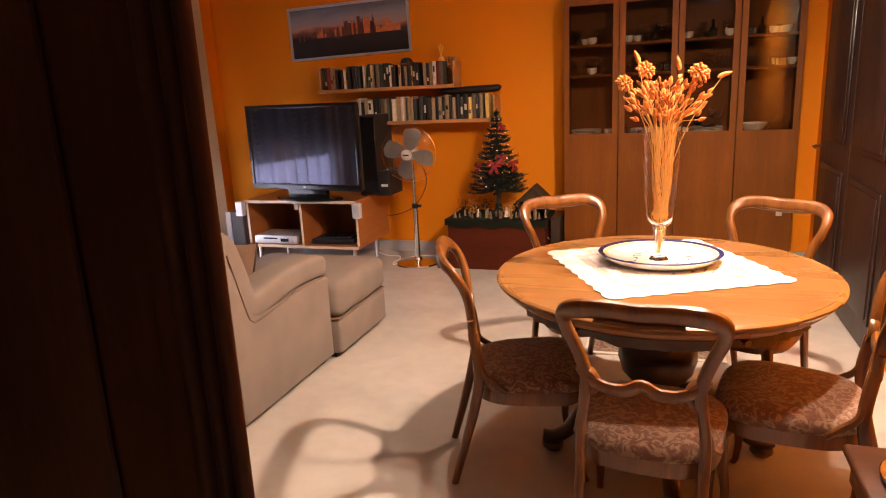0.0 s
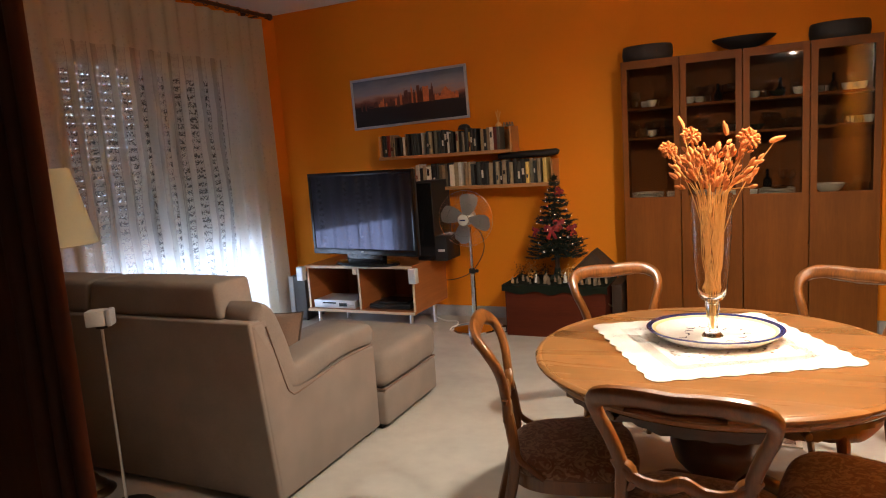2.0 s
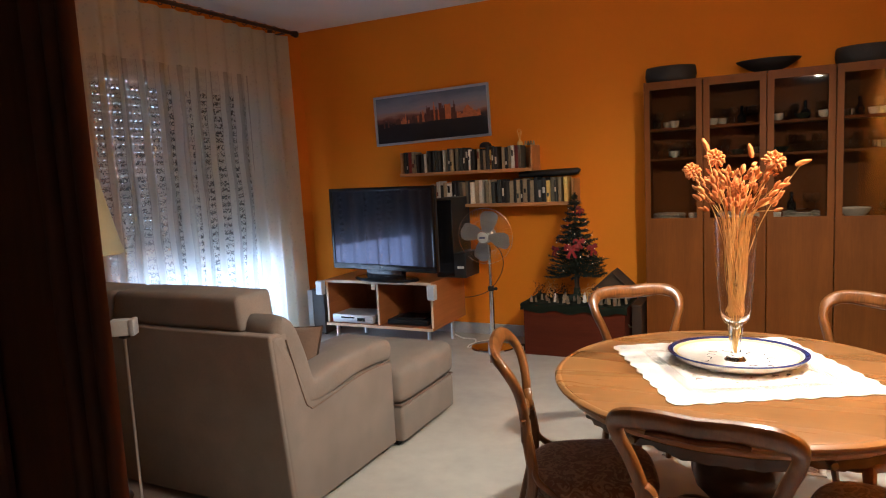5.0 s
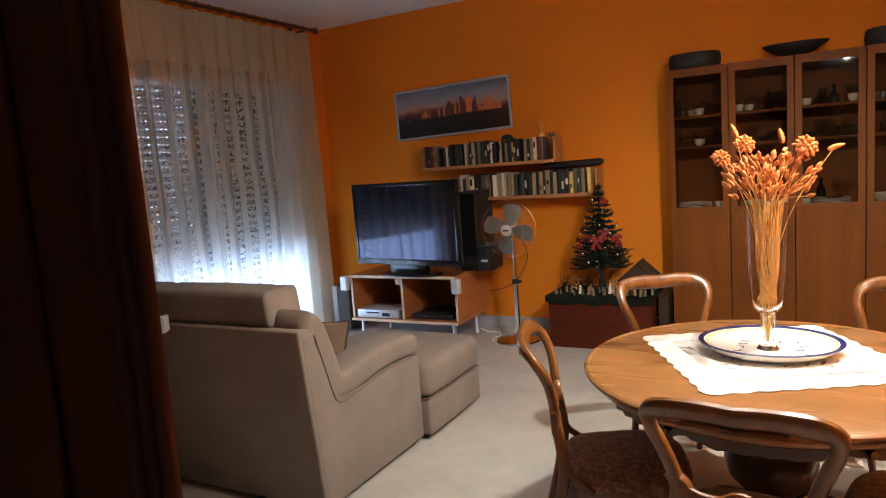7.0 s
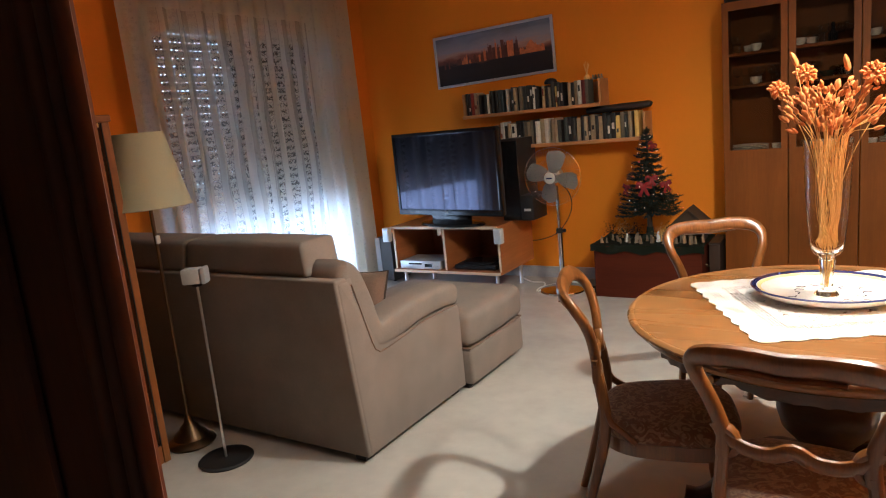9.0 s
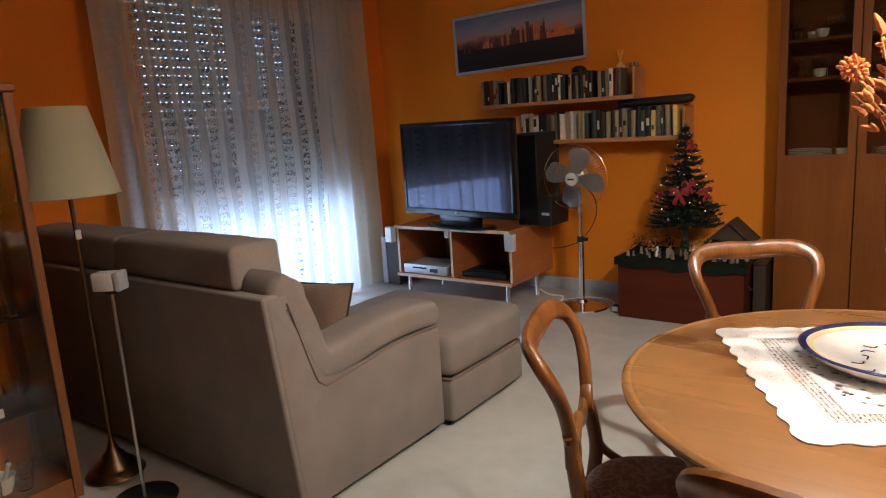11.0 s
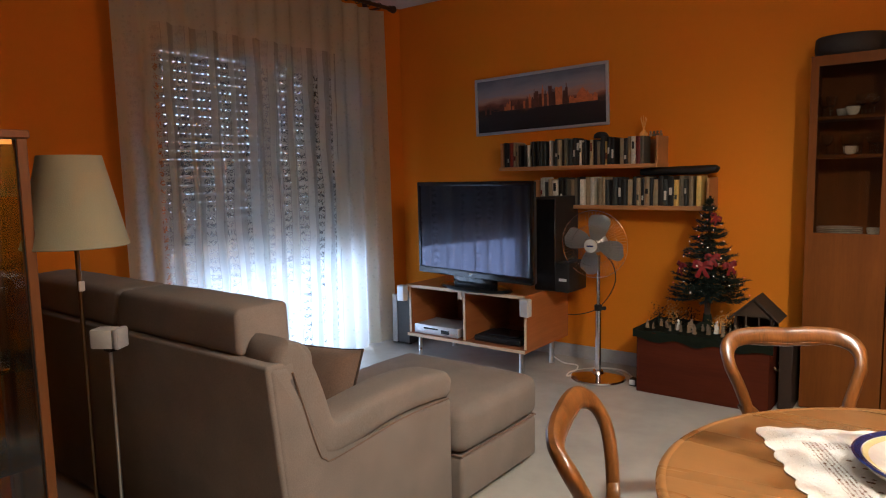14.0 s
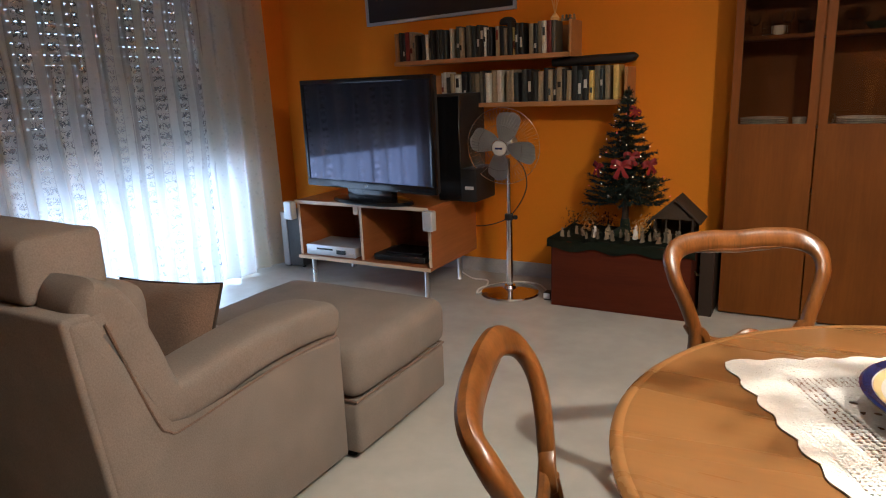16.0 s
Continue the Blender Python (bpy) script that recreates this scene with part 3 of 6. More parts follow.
for x0, x1, c0, c1 in ((-0.452, -0.45, -0.54, -0.44), (1.0, 1.03, 1.0, 1.09)):
    part("jamb", boxes((x0, x1, -0.07, 0.07, 0, 2.12), (c0, c1, 0.0702, 0.085, 0, 2.2), (c0, c1, -0.085, -0.0702, 0, 2.2), bevel=0.001), DARKWOOD, fr)
part("head", boxes((-0.44, 1.0, 0.0702, 0.085, 2.12, 2.2), (-0.44, 1.0, -0.085, -0.0702, 2.12, 2.2)), DARKWOOD, fr)

# dark double door in the east wall
dd = thing("door_1", pose(XE, 4.02, 0), "closed dark stained wooden panelled double door", "door", kind="structure")
for y0, y1 in ((0.003, 0.82), (-0.82, -0.003)):
    leaf = part("door_leaf", boxes((-0.045, -0.001, y0, y1, 0.005, 2.15), bevel=0.004), DARKWOOD, dd)
    for z0, z1 in ((0.16, 0.86), (1.02, 2.0)):
        part("panel", boxes((-0.056, -0.0455, y0 + 0.11, y1 - 0.11, z0, z1), (-0.064, -0.0555, y0 + 0.14, y1 - 0.14, z0 + 0.03, z1 - 0.03), bevel=0.005, seg=2), DARKWOOD, leaf)
bm = bmesh.new()
tube(bm, [(-0.045, 0.78, 0.96), (-0.085, 0.78, 0.96), (-0.1, 0.75, 0.96), (-0.1, 0.68, 0.955)], 0.008)
part("door_handle", bm, BRONZE, dd, "dark bronze lever handle")

# window, shutter and balcony
win = thing("window_1", pose(XW, (WY0 + WY1) / 2, 0), "white balcony window behind a part-lowered roller shutter", "window", kind="structure")
H2 = (WY1 - WY0) / 2
part("window_frame", boxes((-0.13, -0.08, -H2, -H2 + 0.06, 0, WZ), (-0.13, -0.08, H2 - 0.06, H2, 0, WZ), (-0.13, -0.08, -H2 + 0.06, H2 - 0.06, WZ - 0.06, WZ), (-0.13, -0.08, -H2 + 0.06, H2 - 0.06, 0, 0.07), (-0.13, -0.08, -0.045, 0.045, 0.07, WZ - 0.06)), PVC, win)
for s in (-1, 1):
    y0, y1 = sorted((s * 0.045, s * (H2 - 0.06)))
    p = part("pane", boxes((-0.108, -0.102, y0, y1, 0.07, WZ - 0.06), bevel=0), GLASS, win)
    p.visible_shadow = False
W2, HOLE, PITCH = H2 - 0.02, 0.020, 0.044


def shutter_slat(height):
    """One slat with short bridges below it, so that light passes between them."""
    bm = box(bmesh.new(), -0.006, 0.006, -W2, W2, 0.0, height, bevel=0.0025)
    for i in range(int(2 * W2 / PITCH)):
        y = -W2 + i * PITCH
        vs = [bm.verts.new((x, yy, z)) for x in (-0.002, 0.002) for yy in (y, y + PITCH - HOLE) for z in (height - 0.0605, 0.0015)]
        for f in ((0, 1, 3, 2), (4, 6, 7, 5), (0, 2, 6, 4), (1, 5, 7, 3), (0, 4, 5, 1), (2, 3, 7, 6)):
            bm.faces.new([vs[j] for j in f])
    return finish("slat", bm, SHUTTER)


slat_open, slat_shut = shutter_slat(0.0532), shutter_slat(0.0563)
shutter = thing("roller_shutter", pose(XW - 0.19, (WY0 + WY1) / 2, 0), "grey roller shutter lowered two thirds, daylight through its slits", "shutter", kind="structure")
z = 1.0
while z < WZ + 0.03:
    part("slat", slat_open if z > 1.5 else slat_shut, SHUTTER, shutter, "", pose(0, 0, z))
    z += 0.06
part("rail", boxes((-0.02, 0.02, -H2, -H2 + 0.02, 0, WZ), (-0.02, 0.02, H2 - 0.02, H2, 0, WZ), bevel=0.002), SHUTTER, shutter)
solid("balcony_parapet", boxes((-5.4, -5.25, 0.5, 7.0, -0.2, 1.05), bevel=0.01), PARAPET, "pale rendered balcony parapet outside the window", "parapet", kind="structure")
solid("balcony_floor", boxes((-5.25, -3.9, 0.5, 7.0, -0.2, -0.03), bevel=0), PARAPET, "pale balcony floor outside the window", "balcony floor", kind="structure")
solid("backdrop", boxes((-40.2, -40, -60, 60, -6, 45), bevel=0), DAYGLOW, "added glowing sheet standing in for daylight far beyond the balcony", "backdrop", kind="structure")
solid("ground", boxes((-400, -5.45, -300, 300, -4.2, -4.0), bevel=0), PARAPET, "pale street ground far below the balcony", "ground", kind="structure")

# ---- curtains ----
rod = thing("curtain_rod", pose(-3.44, 3.55, 2.875), "dark turned wooden curtain rod with rings", "curtain rod")
bm = bmesh.new()
sweep(bm, [(0, -1.35, 0), (0, 1.33, 0)], (0.032, 0.032), (0, 0, 1), 14, power=2)
part("pole", bm, WALNUT, rod)
for s, e in ((1, 1.33), (-1, -1.35)):
    bm = turned([(0, 0), (0.024, 0.004), (0.026, 0.012), (0.015, 0.02), (0.014, 0.03), (0.03, 0.045), (0.032, 0.06), (0.02, 0.08), (0, 0.088)], 18)
    part("finial", bm, WALNUT, rod, "", pose(0, e, 0, -90 * s))
bmr = bmesh.new()
sweep(bmr, [(0.026 * math.cos(a), 0, 0.026 * math.sin(a) - 0.004) for a in [2 * math.pi * i / 16 for i in range(16)]], (0.006, 0.008), (0, 1, 0), 6, closed=True)
ringme = finish("ring", bmr, WALNUT)
for i in range(19):
    part("ring", ringme, WALNUT, rod, "", pose(0, -1.08 + i * 0.127, 0))
for y in (-1.2, 1.2):
    part("bracket", boxes((-0.16, 0.0, y - 0.012, y + 0.012, -0.03, -0.016), (-0.16, -0.15, y - 0.03, y + 0.03, -0.07, 0.05)), WALNUT, rod)


def curtain(y0, y1, seed, label):
    rnd = random.Random(seed)
    ph = [rnd.uniform(0, 6.3) for _ in range(4)]
    ny, nz = 190, 40
    bm = bmesh.new()
    grid = []
    for j in range(nz + 1):
        v = j / nz
        row = []
        for i in range(ny + 1):
            u = i / ny
            y = y0 + (y1 - y0) * u
            amp = 0.026 + 0.022 * v
            wv = math.sin(u * 44 + ph[0] + 0.5 * math.sin(u * 9 + ph[1])) + 0.45 * math.sin(u * 19 + ph[2] + v * 0.9) + 0.25 * math.sin(u * 71 + ph[3])
            row.append(bm.verts.new((-3.455 + amp * wv * 0.75 + 0.015 * v, y + 0.012 * math.sin(u * 44 + ph[0] + 1.5) * v, 2.835 - v * 2.815 + 0.006 * math.cos(u * 44) * (v == 1))))
        grid.append(row)
    for j in range(nz):
        for i in range(ny):
            bm.faces.new((grid[j][i], grid[j][i + 1], grid[j + 1][i + 1], grid[j + 1][i]))
    ob = solid("lace_curtain", bm, LACE, label, "curtain", "lace curtains at the window")
    return ob


curtain(2.46, 3.63, 3, "white sheer lace curtain with embroidered sprig bands, hanging to the floor")
curtain(3.61, 4.80, 8, "white sheer lace curtain with embroidered sprig bands, drawn before the window")

# ---- dining table ----
TC = (0.547, 2.11)
table = thing("dining_table", pose(*TC, 0), "round polished cherry dining table with carved apron and pedestal", "table")
part("tabletop", turned([(0, 0.700), (0.565, 0.700), (0.582, 0.703), (0.590, 0.711), (0.592, 0.722), (0.604, 0.725), (0.608, 0.733), (0.616, 0.738), (0.622, 0.745), (0.622, 0.752), (0.614, 0.759), (0.606, 0.7605), (0.60, 0.758), (0.592, 0.7605), (0, 0.7605)], 96), TABLEWOOD, table)
bm = bmesh.new()
n = 144
rings = []
for r, zt in ((0.515, 0), (0.535, 0), (0.535, 1), (0.515, 1)):
    ring = []
    for i in range(n):
        a = 2 * math.pi * i / n
        zz = 0.6995 if not zt else 0.668 - 0.020 * abs(math.sin(a * 8)) - 0.016 * max(0, math.cos(a * 8)) ** 4
        rr = r + (0.006 * math.sin(a * 48) if zt and r > 0.52 else 0)
        ring.append(bm.verts.new((rr * math.cos(a), rr * math.sin(a), zz)))
    rings.append(ring)
for a, b in zip(rings, rings[1:] + rings[:1]):
    for i in range(n):
        bm.faces.new((a[i], a[(i + 1) % n], b[(i + 1) % n], b[i]))
part("apron", bm, WALNUT, table, "carved scalloped walnut apron")
part("pedestal", turned([(0.16, 0.6995), (0.16, 0.69), (0.10, 0.68), (0.07, 0.64), (0.075, 0.60), (0.06, 0.585), (0.085, 0.565), (0.125, 0.53), (0.149, 0.47), (0.150, 0.41), (0.135, 0.355), (0.095, 0.31), (0.07, 0.28), (0.10, 0.26), (0.11, 0.22), (0.10, 0.17), (0.08, 0.15), (0, 0.15)], 40), WALNUT, table)
for k in range(4):
    bm = bmesh.new()
    pts = spline([(0.06, 0, 0.24), (0.16, 0, 0.26), (0.27, 0, 0.19), (0.34, 0, 0.09), (0.40, 0, 0.05), (0.45, 0, 0.055)], 20)
    sweep(bm, pts, [(0.085 - 0.045 * i / 20, 0.06) for i in range(21)], (0, 1, 0), 12)
    lathe(bm, [(0, 0), (0.035, 0.0), (0.045, 0.012), (0.042, 0.035), (0.02, 0.045), (0, 0.045)], 16, (0.41, 0, 0))
    part("foot", bm, WALNUT, table, "", pose(0, 0, 0, 0, 0, 100 + 90 * k))
for a in (-62, -118, 62):
    bm = turned([(0, 0), (0.008, 0), (0.008, 0.012), (0.013, 0.018), (0.011, 0.028), (0, 0.031)], 12)
    part("knob", bm, BRONZE, table, "small brass drawer knob", pose(0.536 * math.cos(radians(a)), 0.536 * math.sin(radians(a)), 0.678, 0, 90, a))

# ---- chairs ----


def build_chair():
    c = thing("dining_chair", Matrix(), "polished cherry balloon-back dining chair with floral velvet seat", "chair", "chairs round the table")
    # seat outline, wide in front
    out = []
    for i in range(48):
        a = 2 * math.pi * i / 48
        cx, sy = math.copysign(abs(math.cos(a)) ** 0.62, math.cos(a)), math.copysign(abs(math.sin(a)) ** 0.62, math.sin(a))
        w = 0.226 + 0.022 * sy
        out.append((w * cx, 0.224 * sy))
    bm = extrude(bmesh.new(), out, "z", 0.335, 0.384, 0.008)
    part("seat_frame", bm, CHAIRWOOD, c)
    bm = bmesh.new()
    rows = []
    for s, zz in ((1.0, 0.385), (1.015, 0.398), (1.0, 0.416), (0.93, 0.431), (0.75, 0.440), (0.45, 0.445), (0.15, 0.447)):
        rows.append([bm.verts.new((x * s, y * s, zz)) for x, y in out])
    for a, b in zip(rows, rows[1:]):
        for i in range(48):
            bm.faces.new((a[i], a[(i + 1) % 48], b[(i + 1) % 48], b[i]))
    bm.faces.new(rows[-1])
    bm.faces.new(rows[0][::-1])
    part("seat", bm, SEAT, c, "floral rust velvet seat pad")
    # balloon loop
    half = [(0.165, -0.225, 0.575), (0.164, -0.228, 0.644), (0.192, -0.237, 0.728), (0.217, -0.254, 0.790), (0.216, -0.285, 0.842), (0.172, -0.317, 0.870), (0.085, -0.329, 0.877), (0.0, -0.333, 0.873)]
    half = [(x * 0.975, y, zz) for x, y, zz in half]
    right = spline(half, 30)
    loop = right + [(-x, y, zz) for x, y, zz in right[-2::-1]]
    sz = []
    for x, y, zz in loop:
        top = max(0.0, min(1.0, (zz - 0.81) / 0.06))
        sz.append((0.037 + 0.022 * top, 0.034))
    bm = bmesh.new()
    sweep(bm, loop, sz, (0, 0.95, 0.3), 12, power=2.8)
    # moulded lip along the crest's inner edge, stepped at both ends
    lip = [(x, y + 0.002, zz - 0.028) for x, y, zz in loop if abs(x) < 0.125 and zz > 0.8]
    m_ = len(lip) - 1
    sweep(bm, lip, [(0.018 * min(1.0, 0.35 + 4 * min(i, m_ - i) / m_), 0.036) for i in range(m_ + 1)], (0, 0.95, 0.3), 10, power=2.4)
    # carved volutes where the crossrail meets the stiles
    for s in (-1, 1):
        sweep(bm, spline([(s * 0.166, -0.228, 0.655), (s * 0.140, -0.226, 0.640), (s * 0.128, -0.224, 0.610), (s * 0.140, -0.222, 0.585), (s * 0.160, -0.222, 0.588), (s * 0.160, -0.223, 0.606)], 20), [(0.030 - 0.0006 * i, 0.034) for i in range(21)], (0, 0.97, 0.2), 10)
    part("back_frame", bm, CHAIRWOOD, c)
    bm = bmesh.new()
    bow = spline([(-0.178, -0.233, 0.665), (-0.15, -0.232, 0.628), (-0.10, -0.231, 0.603), (-0.045, -0.231, 0.602), (0, -0.232, 0.622), (0.045, -0.231, 0.602), (0.10, -0.231, 0.603), (0.15, -0.232, 0.628), (0.178, -0.233, 0.665)], 32)
    sweep(bm, bow, [(0.030 + 0.012 * math.cos(math.pi * (i / 32 - 0.5)), 0.024) for i in range(33)], (0, 0.97, 0.2), 10)
    part("crossrail", bm, CHAIRWOOD, c)
    for s in (-1, 1):
        bm = bmesh.new()
        pts = spline([(s * 0.172, -0.315, 0.0), (s * 0.172, -0.275, 0.14), (s * 0.176, -0.225, 0.33), (s * 0.178, -0.206, 0.45), (s * 0.168, -0.214, 0.54), (s * 0.160, -0.224, 0.60)], 24)
        sweep(bm, pts, [(0.028 + 0.012 * min(1, i / 10), 0.026 + 0.008 * min(1, i / 10)) for i in range(25)], (1, 0, 0), 10)
        part("leg", bm, CHAIRWOOD, c)
        bm = bmesh.new()
        pts = spline([(s * 0.185, 0.165, 0.35), (s * 0.197, 0.182, 0.30), (s * 0.192, 0.178, 0.20), (s * 0.186, 0.166, 0.1), (s * 0.188, 0.174, 0.03), (s * 0.19, 0.185, 0.0)], 24)
        sweep(bm, pts, [(0.05 - 0.024 * min(1, i / 17), 0.048 - 0.022 * min(1, i / 17)) for i in range(25)], (1, 0, 0), 10)
        part("leg", bm, CHAIRWOOD, c)
        # carved bracket where stile meets seat
        bm = bmesh.new()
        sweep(bm, spline([(s * 0.18, -0.205, 0.50), (s * 0.192, -0.19, 0.45), (s * 0.20, -0.15, 0.415), (s * 0.214, -0.11, 0.385)], 10), (0.024, 0.02), (1, 0, 0), 8)
        part("bracket", bm, CHAIRWOOD, c)
    return c


chair = build_chair()


def seat_at(crest, facing, back=0.295):
    """A chair's pose from the place of its crest and the way it faces."""
    fx, fy = facing
    n = math.hypot(fx, fy)
    fx, fy = fx / n, fy / n
    return pose(crest[0] + back * fx, crest[1] + back * fy, 0, 0, 0, math.degrees(math.atan2(-fx, fy)))


chair.matrix_basis = seat_at((0.507, 1.325), (0.09, 1), 0.272)
copy_thing(chair, seat_at((-0.247, 1.845), (0.94, 0.30), 0.335))
copy_thing(chair, seat_at((0.05, 2.945), (0.54, -0.84)))
copy_thing(chair, seat_at((1.06, 2.90), (-0.5, -0.82)))
copy_thing(chair, seat_at((1.25, 1.81), (-0.97, 0.2), 0.275))

# ---- on the table ----
bm = bmesh.new()
S = 0.345
edge = []
for k in range(4):
    for i in range(40):
        u = -S + 2 * S * i / 40
        v = S + 0.014 * abs(math.sin(math.pi * (i / 40) * 9)) - 0.004
        a = radians(90 * k)
        edge.append((u * math.cos(a) + v * math.sin(a), -u * math.sin(a) + v * math.cos(a)))
extrude(bm, edge, "z", 0.0, 0.0025)
cm = CROCHET.node_tree
N, L = cm.nodes, cm.links
tc, sep, vor, vor2 = N.new("ShaderNodeTexCoord"), N.new("ShaderNodeSeparateXYZ"), N.new("ShaderNodeTexVoronoi"), N.new("ShaderNodeTexVoronoi")
vor.inputs["Scale"].default_value, vor2.inputs["Scale"].default_value, vor.inputs["Randomness"].default_value = 95, 38, 0.25
for node in (sep, vor, vor2):
    L.new(tc.outputs["Object"], node.inputs["Vector"] if node is not sep else sep.inputs[0])


def cmath(op, *a):
    n_ = N.new("ShaderNodeMath")
    n_.operation = op
    for i, v in enumerate(a):
        if isinstance(v, (int, float)):
            n_.inputs[i].default_value = v
        else:
            L.new(v, n_.inputs[i])
    return n_.outputs[0]


rad = cmath("MAXIMUM", cmath("ABSOLUTE", sep.outputs["X"]), cmath("ABSOLUTE", sep.outputs["Y"]))
band = cmath("MULTIPLY", cmath("GREATER_THAN", rad, 0.215), cmath("LESS_THAN", rad, 0.262))
inner = cmath("MULTIPLY", cmath("LESS_THAN", rad, 0.20), cmath("LESS_THAN", vor2.outputs["Distance"], 0.3))
outer = cmath("MULTIPLY", cmath("MULTIPLY", cmath("GREATER_THAN", rad, 0.278), cmath("LESS_THAN", rad, 0.322)), cmath("LESS_THAN", vor.outputs["Distance"], 0.27))
hole = cmath("MAXIMUM", outer, cmath("MAXIMUM", cmath("MULTIPLY", band, cmath("LESS_THAN", vor.outputs["Distance"], 0.43)), inner))
tr, mx = N.new("ShaderNodeBsdfTransparent"), N.new("ShaderNodeMixShader")
L.new(hole, mx.inputs[0])
L.new(N["Principled BSDF"].outputs[0], mx.inputs[1])
L.new(tr.outputs[0], mx.inputs[2])
L.new(mx.outputs[0], N["Material Output"].inputs["Surface"])
solid("crochet_tablecloth", bm, CROCHET, "square white crochet doily with scalloped edge on the table", "tablecloth", m=pose(0.542, 2.182, 0.762, 0, 0, 27))

plate = thing("ceramic_platter", pose(0.543, 2.23, 0.7655), "oval white glazed platter with cobalt blue rim", "platter")
SQ, DEEP = (1.0, 0.88), Matrix.Diagonal((1, 1, 1.02, 1))
part("dish", turned([(0, 0.004), (0.15, 0.0), (0.185, 0.004), (0.218, 0.022), (0.234, 0.037), (0.228, 0.040), (0.205, 0.031), (0.165, 0.014), (0.12, 0.011), (0, 0.011)], 64, squash=SQ), PORCELAIN, plate, "", DEEP)
part("rim", turned([(0.222, 0.0335), (0.236, 0.0365), (0.238, 0.040), (0.233, 0.0425), (0.219, 0.0385), (0.2195, 0.0345)], 64, squash=SQ, ring=True), BLUEGLAZE, plate, "cobalt blue glazed rim", DEEP)
part("band", turned([(0.2045, 0.0312), (0.2165, 0.0365), (0.216, 0.0375), (0.204, 0.0324)], 64, squash=SQ, ring=True), CREAMGLAZE, plate, "pale yellow band inside the rim", DEEP)
rnd = random.Random(5)
bm = bmesh.new()
for k in range(15):
    a = k * 0.42 + 0.3
    r = 0.085 + 0.045 * rnd.random()
    p = Vector((r * math.cos(a), r * math.sin(a), 0.0125))
    d = Vector((rnd.uniform(-1, 1), rnd.uniform(-1, 1), 0)).normalized() * 0.011
    q = Vector((-d.y, d.x, 0)) * 0.7
    sweep(bm, spline([p - d, p + q, p + d, p + d * 1.6 - q], 8), (0.0042, 0.0015), (0, 0, 1), 6)
part("painted_sprig", bm, BLUEGLAZE, plate, "dark blue brush-painted sprigs", DEEP)["kind"] = "stuff"

vase = thing("glass_vase", pose(0.54, 2.20, 0.7775), "tall clear footed crystal vase standing on the platter", "vase")
prof_o = [(0.034, 0.0), (0.038, 0.006), (0.033, 0.012), (0.021, 0.03), (0.019, 0.06), (0.022, 0.10), (0.026, 0.125), (0.024, 0.135), (0.037, 0.143), (0.048, 0.158), (0.053, 0.185), (0.058, 0.25), (0.066, 0.36), (0.072, 0.52)]
prof_i = [(0.0695, 0.52), (0.0632, 0.36), (0.055, 0.25), (0.0495, 0.188), (0.043, 0.165), (0.032, 0.153), (0.016, 0.146), (0.013, 0.06), (0.012, 0.02), (0, 0.016)]
part("body", turned(prof_o[6:] + prof_i, 40), VASEGLASS, vase)
part("foot", turned([(0, 0.0)] + prof_o[:7] + [(0.014, 0.1255), (0.0125, 0.06), (0.011, 0.022), (0, 0.018)], 40), CRYSTAL, vase)
for piece in vase.children:
    piece.visible_shadow = False

flowers = thing("dried_bouquet", pose(0.54, 2.20, 0.80), "orange dried flower bouquet with straw stems in the vase", "dried flowers")
rnd = random.Random(11)
stem_me = bmesh.new()
heads = []
for i in range(84):
    a, rb, rt = rnd.uniform(0, 6.283), 0.028 * math.sqrt(rnd.random()), 0.056 * math.sqrt(rnd.random())
    top = rnd.uniform(0.52, 0.66) if i % 2 else rnd.uniform(0.36, 0.5)
    b0 = Vector((rb * math.cos(a + 2), rb * math.sin(a + 2), 0.142))
    b1 = Vector((1.12 * rb * math.cos(a + 1.6), 1.12 * rb * math.sin(a + 1.6), 0.168))
    # every sixth stem runs into the foot, standing in for golden refraction there
    if i % 6 == 0:
        b0 = Vector((0.2 * b0.x, 0.2 * b0.y, 0.006))
    aq = a + rnd.gauss(0, 0.8)
    bq = Vector(((0.010 + 0.45 * rt) * math.cos(aq), (0.010 + 0.45 * rt) * math.sin(aq), 0.24))
    b2 = Vector((rt * math.cos(a), rt * math.sin(a), 0.49))
    pts = [b0, b0.lerp(b1, 0.7), b1, bq, b2]
    if top > 0.5:
        sp = rt / 0.052
        tip = Vector((1.55 * rt * math.cos(a) * (1 + sp), 1.3 * rt * math.sin(a) * (1 + sp), top))
        pts.append(tip)
        heads.append((tip, (tip - b2).normalized()))
    sweep(stem_me, spline(pts, 16), (0.0024, 0.0024), (0.3, 1, 0.1), 5, power=2)
part("stem", stem_me, STRAW, flowers, "golden straw stems")["kind"] = "stuff"
bmb = bmesh.new()
lathe(bmb, [(0, -0.013), (0.004, -0.011), (0.0058, -0.007), (0.0066, -0.002), (0.0064, 0.003), (0.0055, 0.008), (0.0042, 0.012), (0.002, 0.016), (0, 0.018)], 12)
for v in bmb.verts:
    v.co += 0.0022 * noise.noise_vector(v.co * 420)
bud = finish("seed_head", bmb, DRYFLOWER)
for tip, d in heads:
    part("seed_head", bud, DRYFLOWER, flowers, "", Matrix.LocRotScale(tip, d.to_track_quat("Z", "Y"), (rnd.uniform(0.8, 1.25),) * 3))
